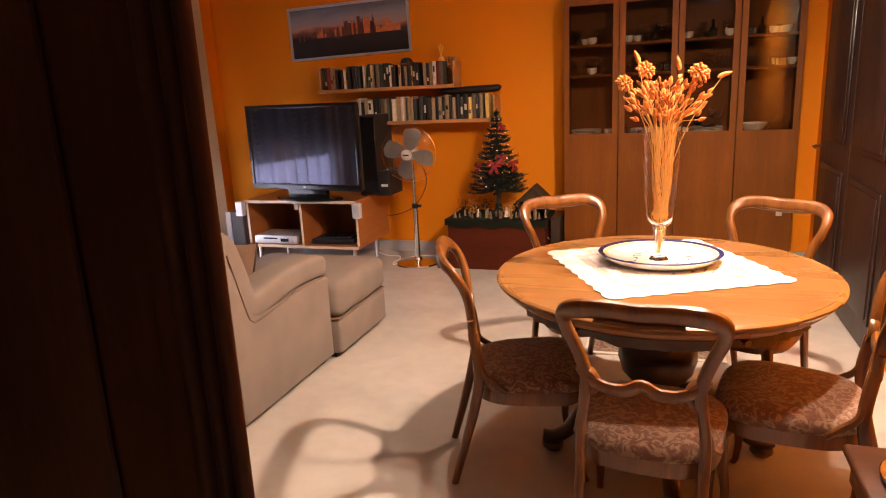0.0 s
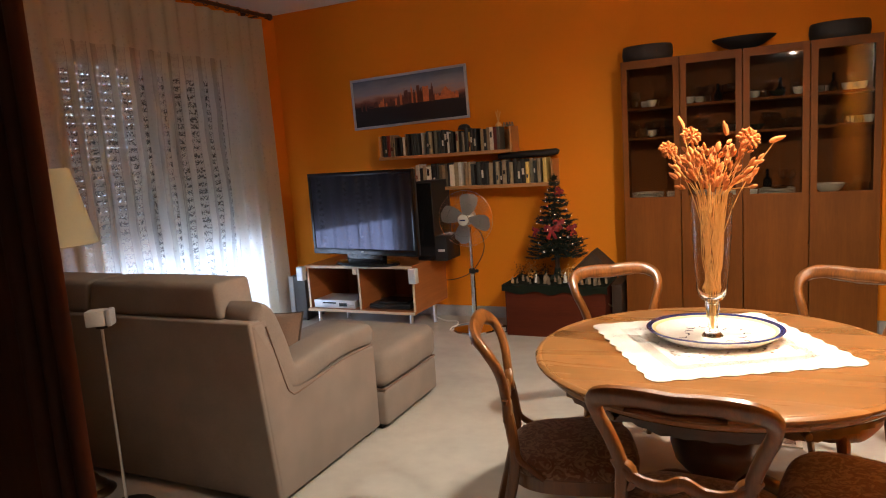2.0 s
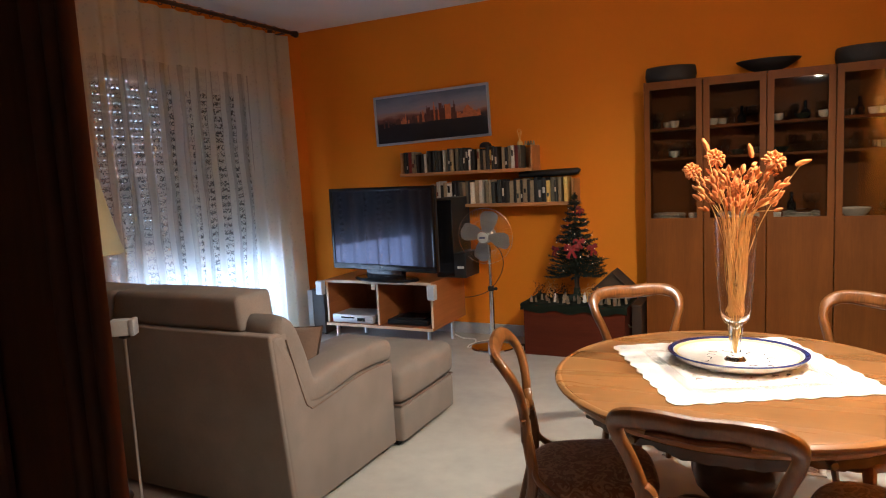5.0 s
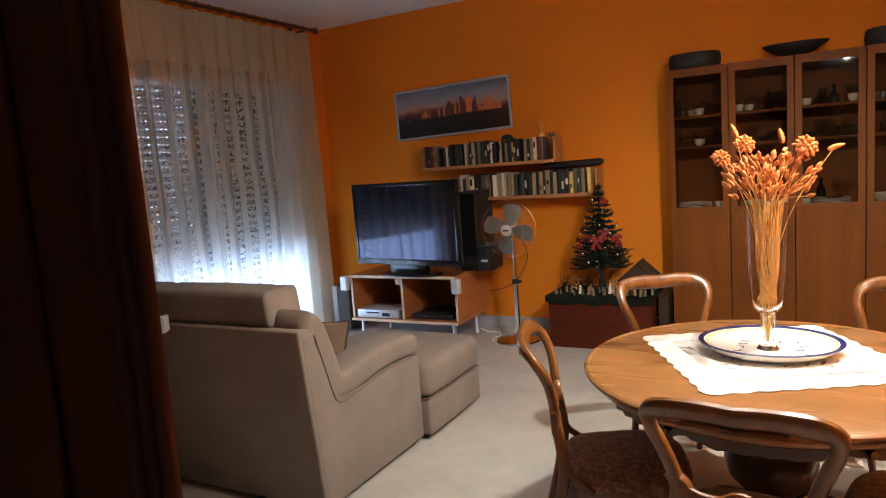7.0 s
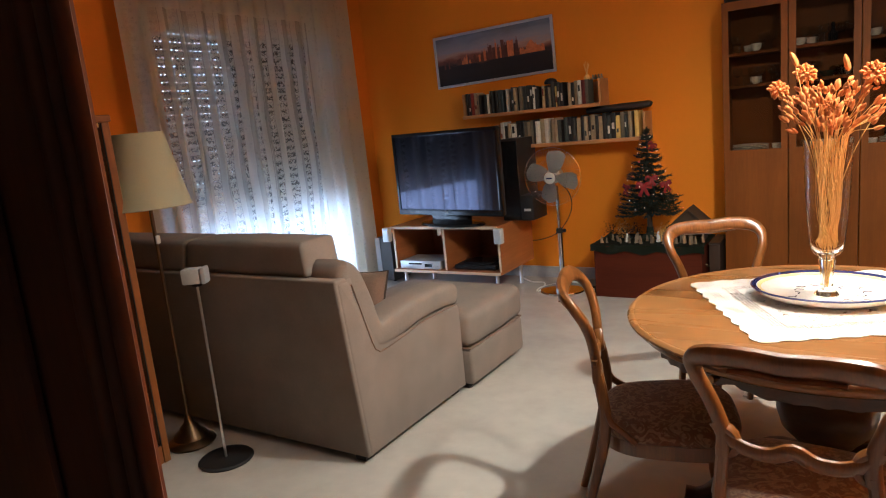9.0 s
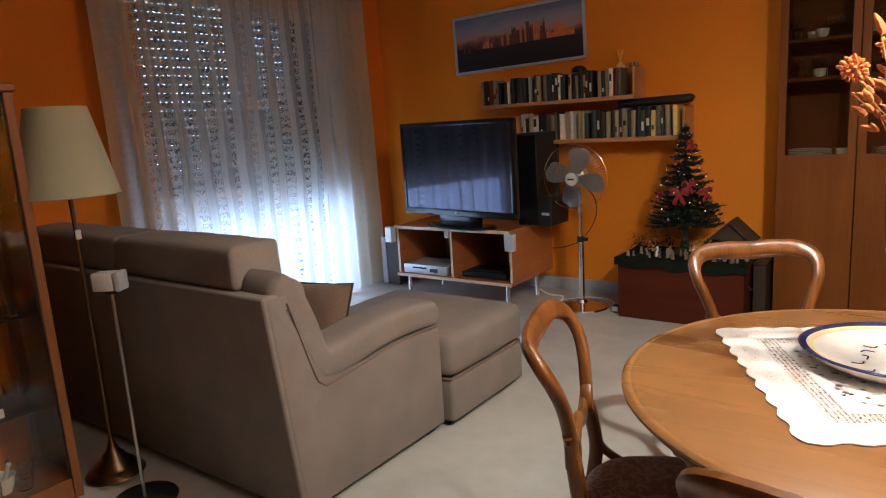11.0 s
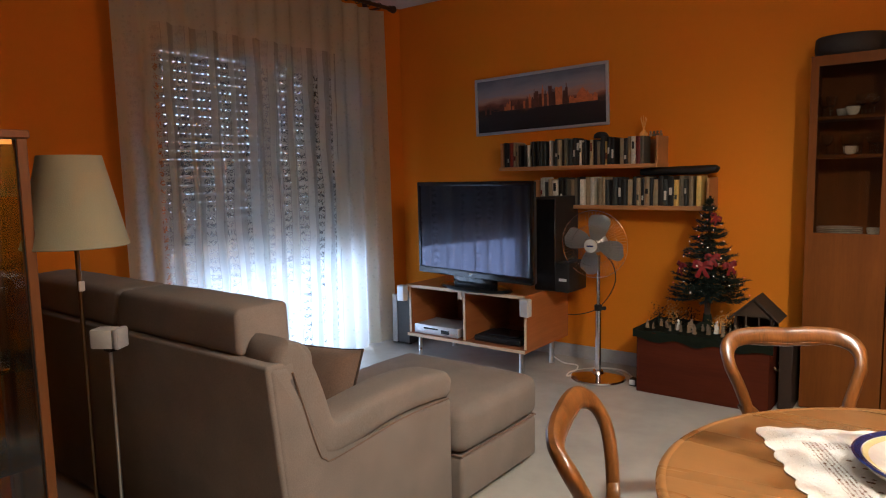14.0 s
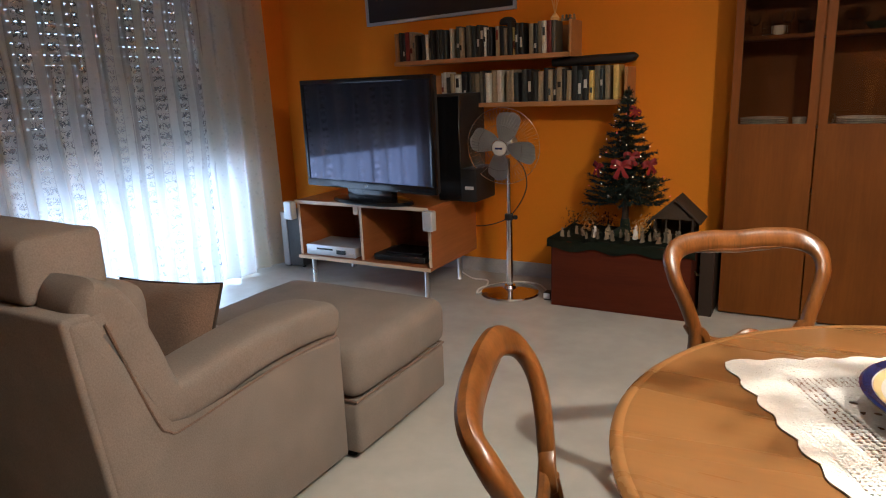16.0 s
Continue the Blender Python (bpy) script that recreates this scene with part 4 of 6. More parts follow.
for i in range(150):
    a, r = rnd.uniform(0, 6.283), 0.128 * math.sqrt(rnd.random())
    zz = rnd.uniform(0.51, 0.66) + 0.25 * max(0, r - 0.05)
    d = Vector((math.cos(a) * r * 6, math.sin(a) * r * 6, rnd.uniform(0.1, 1))).normalized()
    part("seed_head", bud, DRYFLOWER, flowers, "", Matrix.LocRotScale((r * math.cos(a), r * math.sin(a), zz), d.to_track_quat("Z", "Y"), (rnd.uniform(0.6, 1.3),) * 3))
# globe heads: loose balls of small plump florets on short stalks
bmg = bmesh.new()
for k in range(46):
    zf = 1 - 2 * (k + 0.5) / 46
    a = k * 2.39996
    d = Vector((math.sqrt(1 - zf * zf) * math.cos(a), math.sqrt(1 - zf * zf) * math.sin(a), zf))
    d = (d + 0.22 * noise.noise_vector(d * 9)).normalized()
    o = d * (0.022 + 0.010 * ((k * 7) % 5) / 5)
    turn_ = d.to_track_quat("Z", "Y").to_matrix().to_4x4()
    bmesh.ops.create_icosphere(bmg, subdivisions=1, radius=0.0056, matrix=Matrix.Translation(o) @ turn_ @ Matrix.Diagonal((1, 1, 1.45, 1)))
    bmesh.ops.create_cone(bmg, segments=4, radius1=0.0007, radius2=0.0015, depth=0.02, cap_ends=False, matrix=Matrix.Translation(d * 0.012) @ turn_)
globe = finish("globe_flower", bmg, DRYFLOWER)
for x, y, zz, s in ((-0.140, -0.01, 0.662, 0.98), (-0.066, 0.03, 0.705, 1.05), (0.122, -0.03, 0.685, 1.15), (0.0, -0.04, 0.60, 0.75)):
    part("globe_flower", globe, DRYFLOWER, flowers, "", Matrix.LocRotScale((x, y, zz), None, (s,) * 3))
bmt = bmesh.new()
for p in ((0.205, 0.02, 0.675), (-0.095, 0.0, 0.745), (-0.140, -0.01, 0.662), (-0.066, 0.03, 0.705), (0.122, -0.03, 0.685)):
    sweep(bmt, spline([(0.1 * p[0], p[1] * 0.3, 0.3), (0.45 * p[0], p[1] * 0.7, 0.5), p], 10), (0.0028, 0.0028), (0.3, 1, 0.1), 5, power=2)
part("stem", bmt, STRAW, flowers)["kind"] = "stuff"
for p, d in (((0.205, 0.02, 0.675), (1, 0, 0.35)), ((-0.095, 0, 0.75), (-0.4, 0, 1)), ((0.05, -0.02, 0.72), (-0.2, 0, 1)), ((0.14, 0.0, 0.60), (1, 0, 0.3))):
    part("seed_head", bud, DRYFLOWER, flowers, "", Matrix.LocRotScale(p, Vector(d).to_track_quat("Z", "Y"), (1.35, 1.35, 1.7)))

# ---- sofa and ottoman ----
sofa = thing("sofa", pose(-2.2, 1.80, 0), "taupe fabric sofa with padded arms and headrest bolsters", "sofa")
SX0, SX1 = -1.0, 1.0  # local ends along x


def softened(bm, amount=0.004, scale=6.0):
    for v in bm.verts:
        v.co += amount * noise.noise_vector(v.co * scale)
    return bm


def slab(outline, lo, hi, bevel=0.02):
    bm = extrude(bmesh.new(), outline, "x", lo, hi, bevel, 3)
    return softened(bm, 0.003)


bm = boxes((SX0 + 0.004, SX1 - 0.004, 0.018, 0.13, 0.03, 0.866), bevel=0.012, seg=3)
for v in bm.verts:
    v.co.y -= 0.083 * v.co.z / 0.86
part("back", softened(bm, 0.002), SOFA, sofa)
side = [(0.025, 0.03), (-0.055, 0.845), (-0.045, 0.86), (0.02, 0.852), (0.045, 0.81), (0.122, 0.550), (0.158, 0.494), (0.222, 0.480), (0.56, 0.512), (0.865, 0.507), (0.885, 0.486), (0.885, 0.03)]
pad = spline([(-0.01, 0.89), (0.055, 0.855), (0.112, 0.74), (0.168, 0.578), (0.222, 0.540), (0.32, 0.548), (0.56, 0.575), (0.78, 0.570), (0.93, 0.54)], 40)
for lo, hi, s in ((SX1 - 0.16, SX1, 1), (SX0, SX0 + 0.16, -1)):
    part("arm_panel", slab(side, lo, hi), SOFA, sofa)
    mid = (lo + hi) / 2 - 0.025 * s
    bm = bmesh.new()
    szs = [(0.120 + 0.016 * math.sin(math.pi * i / 40), 0.20) for i in range(41)]
    szs[0], szs[1], szs[39], szs[40] = (0.05, 0.13), (0.09, 0.18), (0.085, 0.18), (0.04, 0.12)
    sweep(bm, [(mid, y, z) for y, z in pad], szs, (1, 0, 0), 24, power=4.6)
    part("arm_pad", softened(bm, 0.004), SOFA, sofa)
    bm = bmesh.new()
    ex = hi - 0.002 if s > 0 else lo + 0.002
    sweep(bm, [(ex, y - 0.0, z) for y, z in spline([(0.035, 0.828), (0.124, 0.548), (0.158, 0.492), (0.222, 0.478), (0.56, 0.510), (0.86, 0.506)], 30)], (0.008, 0.012), (1, 0, 0), 6)
    part("piping", bm, PILLOW, sofa, "dark seam piping along the arm")
for x0, x1 in ((SX0 + 0.16, -0.005), (0.0, SX1 - 0.165)):
    part("seat_cushion", cushion(bmesh.new(), x0, x1, 0.22, 0.90, 0.27, 0.45, 0.05, 0.02, 5), SOFA, sofa)
    part("back_cushion", cushion(bmesh.new(), x0, x1, 0.07, 0.29, 0.42, 0.85, 0.06, 0.02, 5), SOFA, sofa)
for x0, x1 in ((SX0 + 0.10, 0.0), (0.004, SX1 - 0.17)):
    bm = cushion(bmesh.new(), x0, x1, -0.03, 0.19, 0.864, 1.015, 0.024, 0.009, 6)
    for v in bm.verts:
        if x1 > 0.5:
            v.co.x -= 0.045 * max(0.0, (v.co.x - x1 + 0.1) / 0.1) * (v.co.z - 0.864) / 0.15
        v.co.y += 0.16 * (v.co.z - 0.93)
    part("headrest", bm, SOFA, sofa)
part("base", boxes((SX0 + 0.16, SX1 - 0.16, 0.11, 0.87, 0.03, 0.27), bevel=0.015, seg=2), SOFA, sofa)
for x in (SX0 + 0.07, SX1 - 0.07):
    for y in (0.06, 0.82):
        part("foot", boxes((x - 0.03, x + 0.03, y - 0.03, y + 0.03, 0, 0.03)), BLACKMATT, sofa)

ott = thing("ottoman", pose(-1.58, 2.98, 0), "taupe fabric ottoman with seamed box cushion before the sofa", "ottoman")
part("base", softened(boxes((-0.42, 0.42, -0.285, 0.36, 0.03, 0.235), bevel=0.02, seg=3), 0.003), SOFA, ott)
bm = cushion(bmesh.new(), -0.43, 0.43, -0.29, 0.372, 0.243, 0.445, 0.055, 0.022, 6)
part("seat_cushion", bm, SOFA, ott)
bm = bmesh.new()
sweep(bm, [(x, y, 0.239) for x, y in ((-0.415, -0.28), (0.415, -0.28), (0.415, 0.355), (-0.415, 0.355))], (0.012, 0.012), (0, 0, 1), 6, closed=True)
part("piping", bm, PILLOW, ott, "dark seam piping")
for x in (-0.34, 0.34):
    for y in (-0.23, 0.23):
        part("foot", boxes((x - 0.03, x + 0.03, y - 0.03, y + 0.03, 0, 0.03)), BLACKMATT, ott)

pil = thing("throw_pillow", pose(-1.60, 2.23, 0.445, -22, 0, 12), "brown fabric throw pillow leaning in the sofa corner", "pillow")
part("cover", pillow_mesh(0.40, 0.325, 0.13), PILLOW, pil)
bm = bmesh.new()
sweep(bm, [(-0.2, 0, 0.0), (-0.1, 0, 0.0095), (0, 0, 0.01), (0.1, 0, 0.0095), (0.2, 0, 0.0), (0.188, 0, 0.16), (0.2, 0, 0.325), (0.1, 0, 0.315), (0, 0, 0.315), (-0.1, 0, 0.315), (-0.2, 0, 0.325), (-0.188, 0, 0.16)], (0.009, 0.012), (0, 1, 0), 6, closed=True)
part("piping", bm, BARK, pil, "dark corded edge")

# ---- television corner ----
tvs = thing("tv_stand", pose(-2.395, 4.75, 0), "cherry veneer television stand with pale edges and steel legs", "tv stand")
X0, X1, Y0, Y1, Z0, Z1 = -0.535, 0.535, -0.33, 0.33, 0.195, 0.605
part("top_board", boxes((X0, X1, Y0 + 0.004, Y1, Z1 - 0.022, Z1), bevel=0.002), STANDWOOD, tvs)
part("bottom_board", boxes((X0, X1, Y0 + 0.004, Y1, Z0, Z0 + 0.022), bevel=0.002), STANDWOOD, tvs)
for x in (X0, X1 - 0.02):
    part("side_board", boxes((x, x + 0.02, Y0 + 0.03, Y1, Z0 + 0.022, Z1 - 0.022), bevel=0.001), STANDWOOD, tvs)
part("divider", boxes((-0.01, 0.01, Y0 + 0.03, Y1 - 0.01, Z0 + 0.022, Z1 - 0.022), bevel=0.001), STANDWOOD, tvs)
part("back_board", boxes((X0 + 0.02, X1 - 0.02, Y1 - 0.01, Y1 - 0.002, Z0 + 0.022, Z1 - 0.022), bevel=0), STANDWOOD, tvs)
for z0, z1 in ((Z1 - 0.023, Z1 + 0.001), (Z0 - 0.001, Z0 + 0.023)):
    part("edge_strip", boxes((X0 - 0.002, X1 + 0.002, Y0, Y0 + 0.004, z0, z1), bevel=0.001), EDGEWOOD, tvs, "pale maple edging")
for x in (X0, -0.01, X1 - 0.02):
    part("edge_strip", boxes((x - 0.0005, x + 0.0205, Y0 + 0.026, Y0 + 0.03, Z0 + 0.023, Z1 - 0.023), bevel=0.001), EDGEWOOD, tvs, "pale maple edging")
for x in (-0.47, 0.46):
    for y in (-0.25, 0.20):
        part("leg", turned([(0.017, 0), (0.019, 0.004), (0.016, 0.01), (0.016, Z0)], 16, (x, y, 0)), STEEL, tvs, "brushed steel tube leg")
part("hinge_catch", boxes((-0.055, -0.01, Y0 + 0.02, Y0 + 0.032, 0.525, 0.582), bevel=0.004), EDGEWOOD, tvs)
for x, z in ((-0.585, 0.475), (0.53, 0.47)):
    sp = thing("satellite_speaker", pose(-2.395 + x + 0.03, 4.75 + Y0 - 0.035, z), "small pale grey satellite speaker fixed to the television stand", "speaker", "satellite speakers")
    part("housing", boxes((-0.036, 0.036, -0.02, 0.034, 0, 0.125), bevel=0.008, seg=2), GREYPLASTIC, sp)
    part("grille", boxes((-0.03, 0.03, -0.0235, -0.0195, 0.008, 0.117), bevel=0.002), SILVERPLASTIC, sp)

tv = thing("television", pose(-2.335, 4.515, 0.607, 0, 0, -9), "switched-off black flat television with gloss frame on pedestal", "television")
part("bezel", boxes((-0.572, 0.572, -0.05, -0.012, 0.765, 0.795), (-0.572, 0.572, -0.05, -0.012, 0.085, 0.135), (-0.572, -0.545, -0.05, -0.012, 0.135, 0.765), (0.545, 0.572, -0.05, -0.012, 0.135, 0.765), bevel=0.004, seg=2), BLACKGLOSS, tv)
part("screen", boxes((-0.545, 0.545, -0.043, -0.02, 0.135, 0.765), bevel=0), SCREEN, tv, "dark glossy switched-off screen")
part("back_shell", boxes((-0.566, 0.566, -0.0115, 0.02, 0.09, 0.79), (-0.36, 0.36, 0.0205, 0.06, 0.14, 0.62), bevel=0.008, seg=2), BLACKMATT, tv)
part("maker_mark", boxes((-0.012, 0.012, -0.0512, -0.0501, 0.106, 0.116), bevel=0), GREYPLASTIC, tv, "small pale maker's mark")
part("neck", boxes((-0.2, 0.2, -0.03, 0.03, 0.02, 0.10), bevel=0.008, seg=2), BLACKGLOSS, tv)
part("foot", turned([(0.0, 0.0), (0.32, 0.0), (0.325, 0.008), (0.31, 0.022), (0.16, 0.034), (0, 0.036)], 48, (0, 0, 0), (1.05, 0.45)), BLACKGLOSS, tv)

tower = thing("subwoofer", pose(-1.855, 4.89, 0.607), "tall black loudspeaker box behind the television", "speaker")
part("cabinet", boxes((-0.075, 0.095, -0.20, 0.16, 0, 0.675), bevel=0.006, seg=2), BLACKMATT, tower)
part("front_panel", boxes((-0.072, 0.092, -0.206, -0.2005, 0.01, 0.66), bevel=0.002), BLACKGLOSS, tower)
bx = thing("media_box", pose(-1.70, 4.80, 0.607), "black plastic media box on the television stand", "media player")
part("body", boxes((-0.06, 0.05, -0.12, 0.16, 0, 0.21), bevel=0.008, seg=2), BLACKMATT, bx)
part("label_plate", boxes((-0.03, 0.03, -0.1212, -0.1202, 0.08, 0.1), bevel=0), GREYPLASTIC, bx)

dvd = thing("dvd_player", pose(-2.67, 4.60, 0.218), "silver video disc player inside the stand", "dvd player")
part("case", boxes((-0.21, 0.21, -0.14, 0.13, 0.004, 0.072), bevel=0.004), SILVERPLASTIC, dvd)
part("front_panel", boxes((-0.212, 0.212, -0.15, -0.1405, 0.002, 0.074), bevel=0.004, seg=2), SILVERPLASTIC, dvd)
part("tray_slot", boxes((-0.12, 0.02, -0.1525, -0.1503, 0.042, 0.055), bevel=0.001), BLACKGLOSS, dvd)
part("display", boxes((0.05, 0.13, -0.1525, -0.1503, 0.02, 0.05), bevel=0.001), BLACKGLOSS, dvd)
for i in range(4):
    part("button", turned([(0, 0), (0.007, 0), (0.006, 0.004), (0, 0.005)], 12), GREYPLASTIC, dvd, "", pose(0.15 + 0.014 * i, -0.1503, 0.03, 90))
for x in (-0.18, 0.18):
    for y in (-0.1, 0.1):
        part("foot", turned([(0.012, 0), (0.012, 0.005)], 10, (x, y, -0.0005)), BLACKMATT, dvd)
vcr = thing("set_top_box", pose(-2.13, 4.62, 0.218), "flat black set-top box inside the stand", "set-top box")
part("case", boxes((-0.2, 0.19, -0.13, 0.12, 0.004, 0.045), bevel=0.004), BLACKMATT, vcr)
part("front_panel", boxes((-0.2, 0.19, -0.136, -0.1305, 0.004, 0.045), bevel=0.003), BLACKGLOSS, vcr)
part("lid_stack", boxes((-0.13, 0.15, -0.1, 0.1, 0.0455, 0.062), bevel=0.004), BLACKGLOSS, vcr)
for x in (-0.17, 0.16):
    for y in (-0.1, 0.1):
        part("foot", turned([(0.012, 0), (0.012, 0.005)], 10, (x, y, -0.0005)), BLACKMATT, vcr)

sub = thing("bass_speaker", pose(-3.30, 4.90, 0), "grey box bass loudspeaker on the floor beside the curtain", "speaker")
part("cabinet", boxes((-0.09, 0.09, -0.13, 0.17, 0.012, 0.43), bevel=0.006, seg=2), mat("grey_speaker_cloth", (0.12, 0.115, 0.11), rough=0.7, vary=0.1), sub)
part("side_trim", boxes((-0.094, -0.04, -0.14, -0.1305, 0.012, 0.43), bevel=0.003), GREYPLASTIC, sub, "pale grey front strip")
for x in (-0.07, 0.07):
    for y in (-0.1, 0.14):
        part("foot", turned([(0.015, 0), (0.015, 0.013)], 10, (x, y, 0)), BLACKMATT, sub)

# ---- picture ----
pic = thing("framed_picture", pose(-2.175, YN - 0.022, 2.017, 0, -1.3, 0), "panoramic dusk city skyline print in a silver frame", "picture")
PW, PH, FR = 0.592, 0.232, 0.022
part("frame", boxes((-PW, PW, 0, 0.02, PH - FR, PH), (-PW, PW, 0, 0.02, -PH, -PH + FR), (-PW, -PW + FR, 0, 0.02, -PH + FR, PH - FR), (PW - FR, PW, 0, 0.02, -PH + FR, PH - FR), bevel=0.003), PICFRAME, pic)
part("print", boxes((-PW + FR, PW - FR, 0.009, 0.018, -PH + FR, PH - FR), bevel=0), PRINT, pic)
rnd = random.Random(21)
bm, bm2 = bmesh.new(), bmesh.new()
hz = -0.045
x = -0.36
while x < 0.5:
    w = rnd.uniform(0.012, 0.034)
    h = (0.03 + 0.075 * rnd.random()) * (0.55 + 0.9 * math.exp(-((x - 0.1) / 0.26) ** 2))
    tgt = bm2 if rnd.random() < 0.42 or x > 0.27 else bm
    box(tgt, x, x + w, 0.0078, 0.0088, hz, hz + h, bevel=0)
    if rnd.random() < 0.4:
        box(tgt, x + w * 0.3, x + w * 0.6, 0.0078, 0.0088, hz + h, hz + h * 1.25, bevel=0)
    x += w * rnd.uniform(0.75, 1.1)
for tx in (0.155, 0.192):
    box(bm2, tx, tx + 0.022, 0.0076, 0.0086, hz, hz + 0.135, bevel=0)
extrude(bm2, [(0.33, hz), (0.335, hz + 0.06), (0.355, hz + 0.085), (0.385, hz + 0.11), (0.41, hz + 0.08), (0.43, hz + 0.055), (0.435, hz)], "y", 0.0079, 0.0089)
for tx in (-0.50, -0.455):
    box(bm, tx, tx + 0.016, 0.0077, 0.0087, hz - 0.02, hz + 0.055, bevel=0)
sweep(bm, spline([(-0.565, 0.0083, hz + 0.02), (-0.49, 0.0083, hz + 0.05), (-0.40, 0.0083, hz + 0.0), (-0.33, 0.0083, hz + 0.012)], 16), (0.004, 0.0008), (0, 1, 0), 4)
part("skyline", bm, TOWERS, pic, "dark printed buildings and bridge")["kind"] = "stuff"
part("skyline", bm2, TOWERSLIT, pic, "sunlit printed towers")["kind"] = "stuff"

# ---- wall shelves and books ----


def wall_shelf(x0, x1, z0, ends, label):
    s = thing("wall_shelf", pose(x0, YN, z0), label, "shelf", "book shelves on the wall")
    w = x1 - x0
    part("board", boxes((0, w, -0.235, -0.001, 0, 0.028), bevel=0.002), BEECH, s)
    part("back_board", boxes((0.018, w - 0.018, -0.012, -0.001, 0.028, 0.20), bevel=0.001), BEECH, s)
    for x in ends:
        part("end_board", boxes((x * (w - 0.018), x * (w - 0.018) + 0.018, -0.215, -0.012, 0.0281, 0.215), bevel=0.002), BEECH, s)
    return s


wall_shelf(-2.40, -1.14, 1.475, (0, 1), "beech wall shelf filled with films and small books")
wall_shelf(-2.10, -0.80, 1.185, (0, 1), "beech wall shelf filled with paperback books")


def book(x, z, w, h, d, k, lean, rnd):
    c = BOOKS[k]
    b = thing("book", pose(x + w / 2, YN - 0.215 + rnd.uniform(0, 0.03), z, 0, lean, 0), ("black", "dark", "cream", "olive brown", "dark red", "ochre yellow", "tan", "dark green")[k] + (" film case" if d < 0.14 else " paperback book") + " standing upright on the shelf", "book", "books on the wall shelves")
    bm = bmesh.new()
    out = [(-w / 2, d), (-w / 2, 0.004), (-w / 4, 0.0008), (0, 0), (w / 4, 0.0008), (w / 2, 0.004), (w / 2, d)]
    extrude(bm, out, "z", 0, h)
    part("cover", bm, c, b)
    if w > 0.012 and rnd.random() < 0.4:
        lz = h * rnd.uniform(0.15, 0.6)
        part("spine_label", boxes((-w * 0.28, w * 0.28, -0.0012, 0.0009, lz, lz + h * rnd.uniform(0.12, 0.35)), bevel=0), PAPER if k in (0, 1, 7, 4) else BOOKS[rnd.choice((0, 4, 7))], b, "printed spine title")


rnd = random.Random(4)
x = -2.365
while x < -1.26:
    w = rnd.uniform(0.014, 0.03)
    if rnd.random() < 0.07:
        x += 0.03
        continue
    k = rnd.choices(range(8), (10, 7, 1.6, 3, 0.9, 0.5, 2, 2))[0]
    book(x, 1.5035, w, rnd.choice((0.19, 0.19, 0.19, 0.165, 0.18, 0.2)), 0.135, k, rnd.uniform(-0.8, 0.8), rnd)
    x += w + 0.0035
x = -2.06
while x < -0.87:
    w = rnd.uniform(0.014, 0.038)
    if rnd.random() < 0.07:
        x += 0.025
        continue
    k = rnd.choices(range(8), (6, 4, 5, 1.5, 1.2 if x < -1.6 else 0.3, 3 if x > -1.45 else 0.5, 3, 1))[0]
    book(x, 1.2135, w, rnd.choice((0.175, 0.18, 0.19, 0.2, 0.205)) if x > -1.3 else rnd.uniform(0.17, 0.205), 0.145, k, rnd.uniform(-0.8, 0.8), rnd)
    x += w + 0.0035

boat = thing("carved_boat", pose(-1.02, 5.08, 1.422), "long black carved wooden boat lying on top of the books", "ornament")
bm = bmesh.new()
sweep(bm, [(-0.27, 0, 0.022), (-0.2, 0, 0.024), (0.0, 0, 0.028), (0.18, 0, 0.03), (0.235, 0, 0.036), (0.25, 0, 0.042)], [(0.045, 0.06), (0.055, 0.09), (0.06, 0.1), (0.06, 0.1), (0.052, 0.09), (0.02, 0.07)], (0, 1, 0), 12)
part("hull", bm, BLACKMATT, boat)
hat = solid("stone_dome", turned([(0.052, 0), (0.055, 0.012), (0.048, 0.028), (0.03, 0.042), (0, 0.047)], 24), BLACKMATT, "small dark dome-shaped ornament on the books", "ornament", m=pose(-1.585, 5.06, 1.695))
bm = bmesh.new()
for i in range(9):
    a = i * 0.7
    tube(bm, [(0, 0, 0), (0.008 * math.cos(a), 0.008 * math.sin(a), 0.05), (0.022 * math.cos(a), 0.022 * math.sin(a), 0.10 + 0.008 * (i % 4))], 0.0016, 6, 5)
lathe(bm, [(0.025, -0.02), (0.028, 0.0), (0.018, 0.012), (0.012, 0.02), (0.012, 0.024)], 14)
solid("twig_ornament", bm, STRAW, "small straw twig ornament at the shelf's end", "ornament", m=pose(-1.27, 5.06, 1.7105))
for i in range(4):
    solid("small_trinket", turned([(0.011, 0), (0.013, 0.01), (0.007, 0.022), (0.009, 0.03), (0.005, 0.037), (0, 0.038)], 12), FIGURE, "tiny pale clay trinket on the shelf's end", "trinket", "trinkets on the shelf", m=pose(-1.235 + 0.024 * i, 5.1, 1.6905))

# ---- pedestal fan ----
fan = thing("pedestal_fan", pose(-1.47, 4.77, 0), "chrome pedestal fan with grey blades, at rest", "fan")
part("base", turned([(0, 0), (0.185, 0), (0.192, 0.008), (0.185, 0.018), (0.12, 0.03), (0.045, 0.042), (0.035, 0.06), (0, 0.06)], 48), CHROME, fan)
part("pole", turned([(0.021, 0.055), (0.021, 0.51), (0.013, 0.511), (0.013, 0.88)], 20), CHROME, fan)
part("collar", turned([(0.026, 0.49), (0.028, 0.495), (0.028, 0.525), (0.022, 0.53)], 20, ring=True), BLACKMATT, fan)
part("knob", turned([(0, 0), (0.008, 0), (0.008, 0.012), (0.014, 0.014), (0.014, 0.028), (0, 0.03)], 14), BLACKMATT, fan, "", pose(0.026, 0, 0.51, 0, 90, -20))
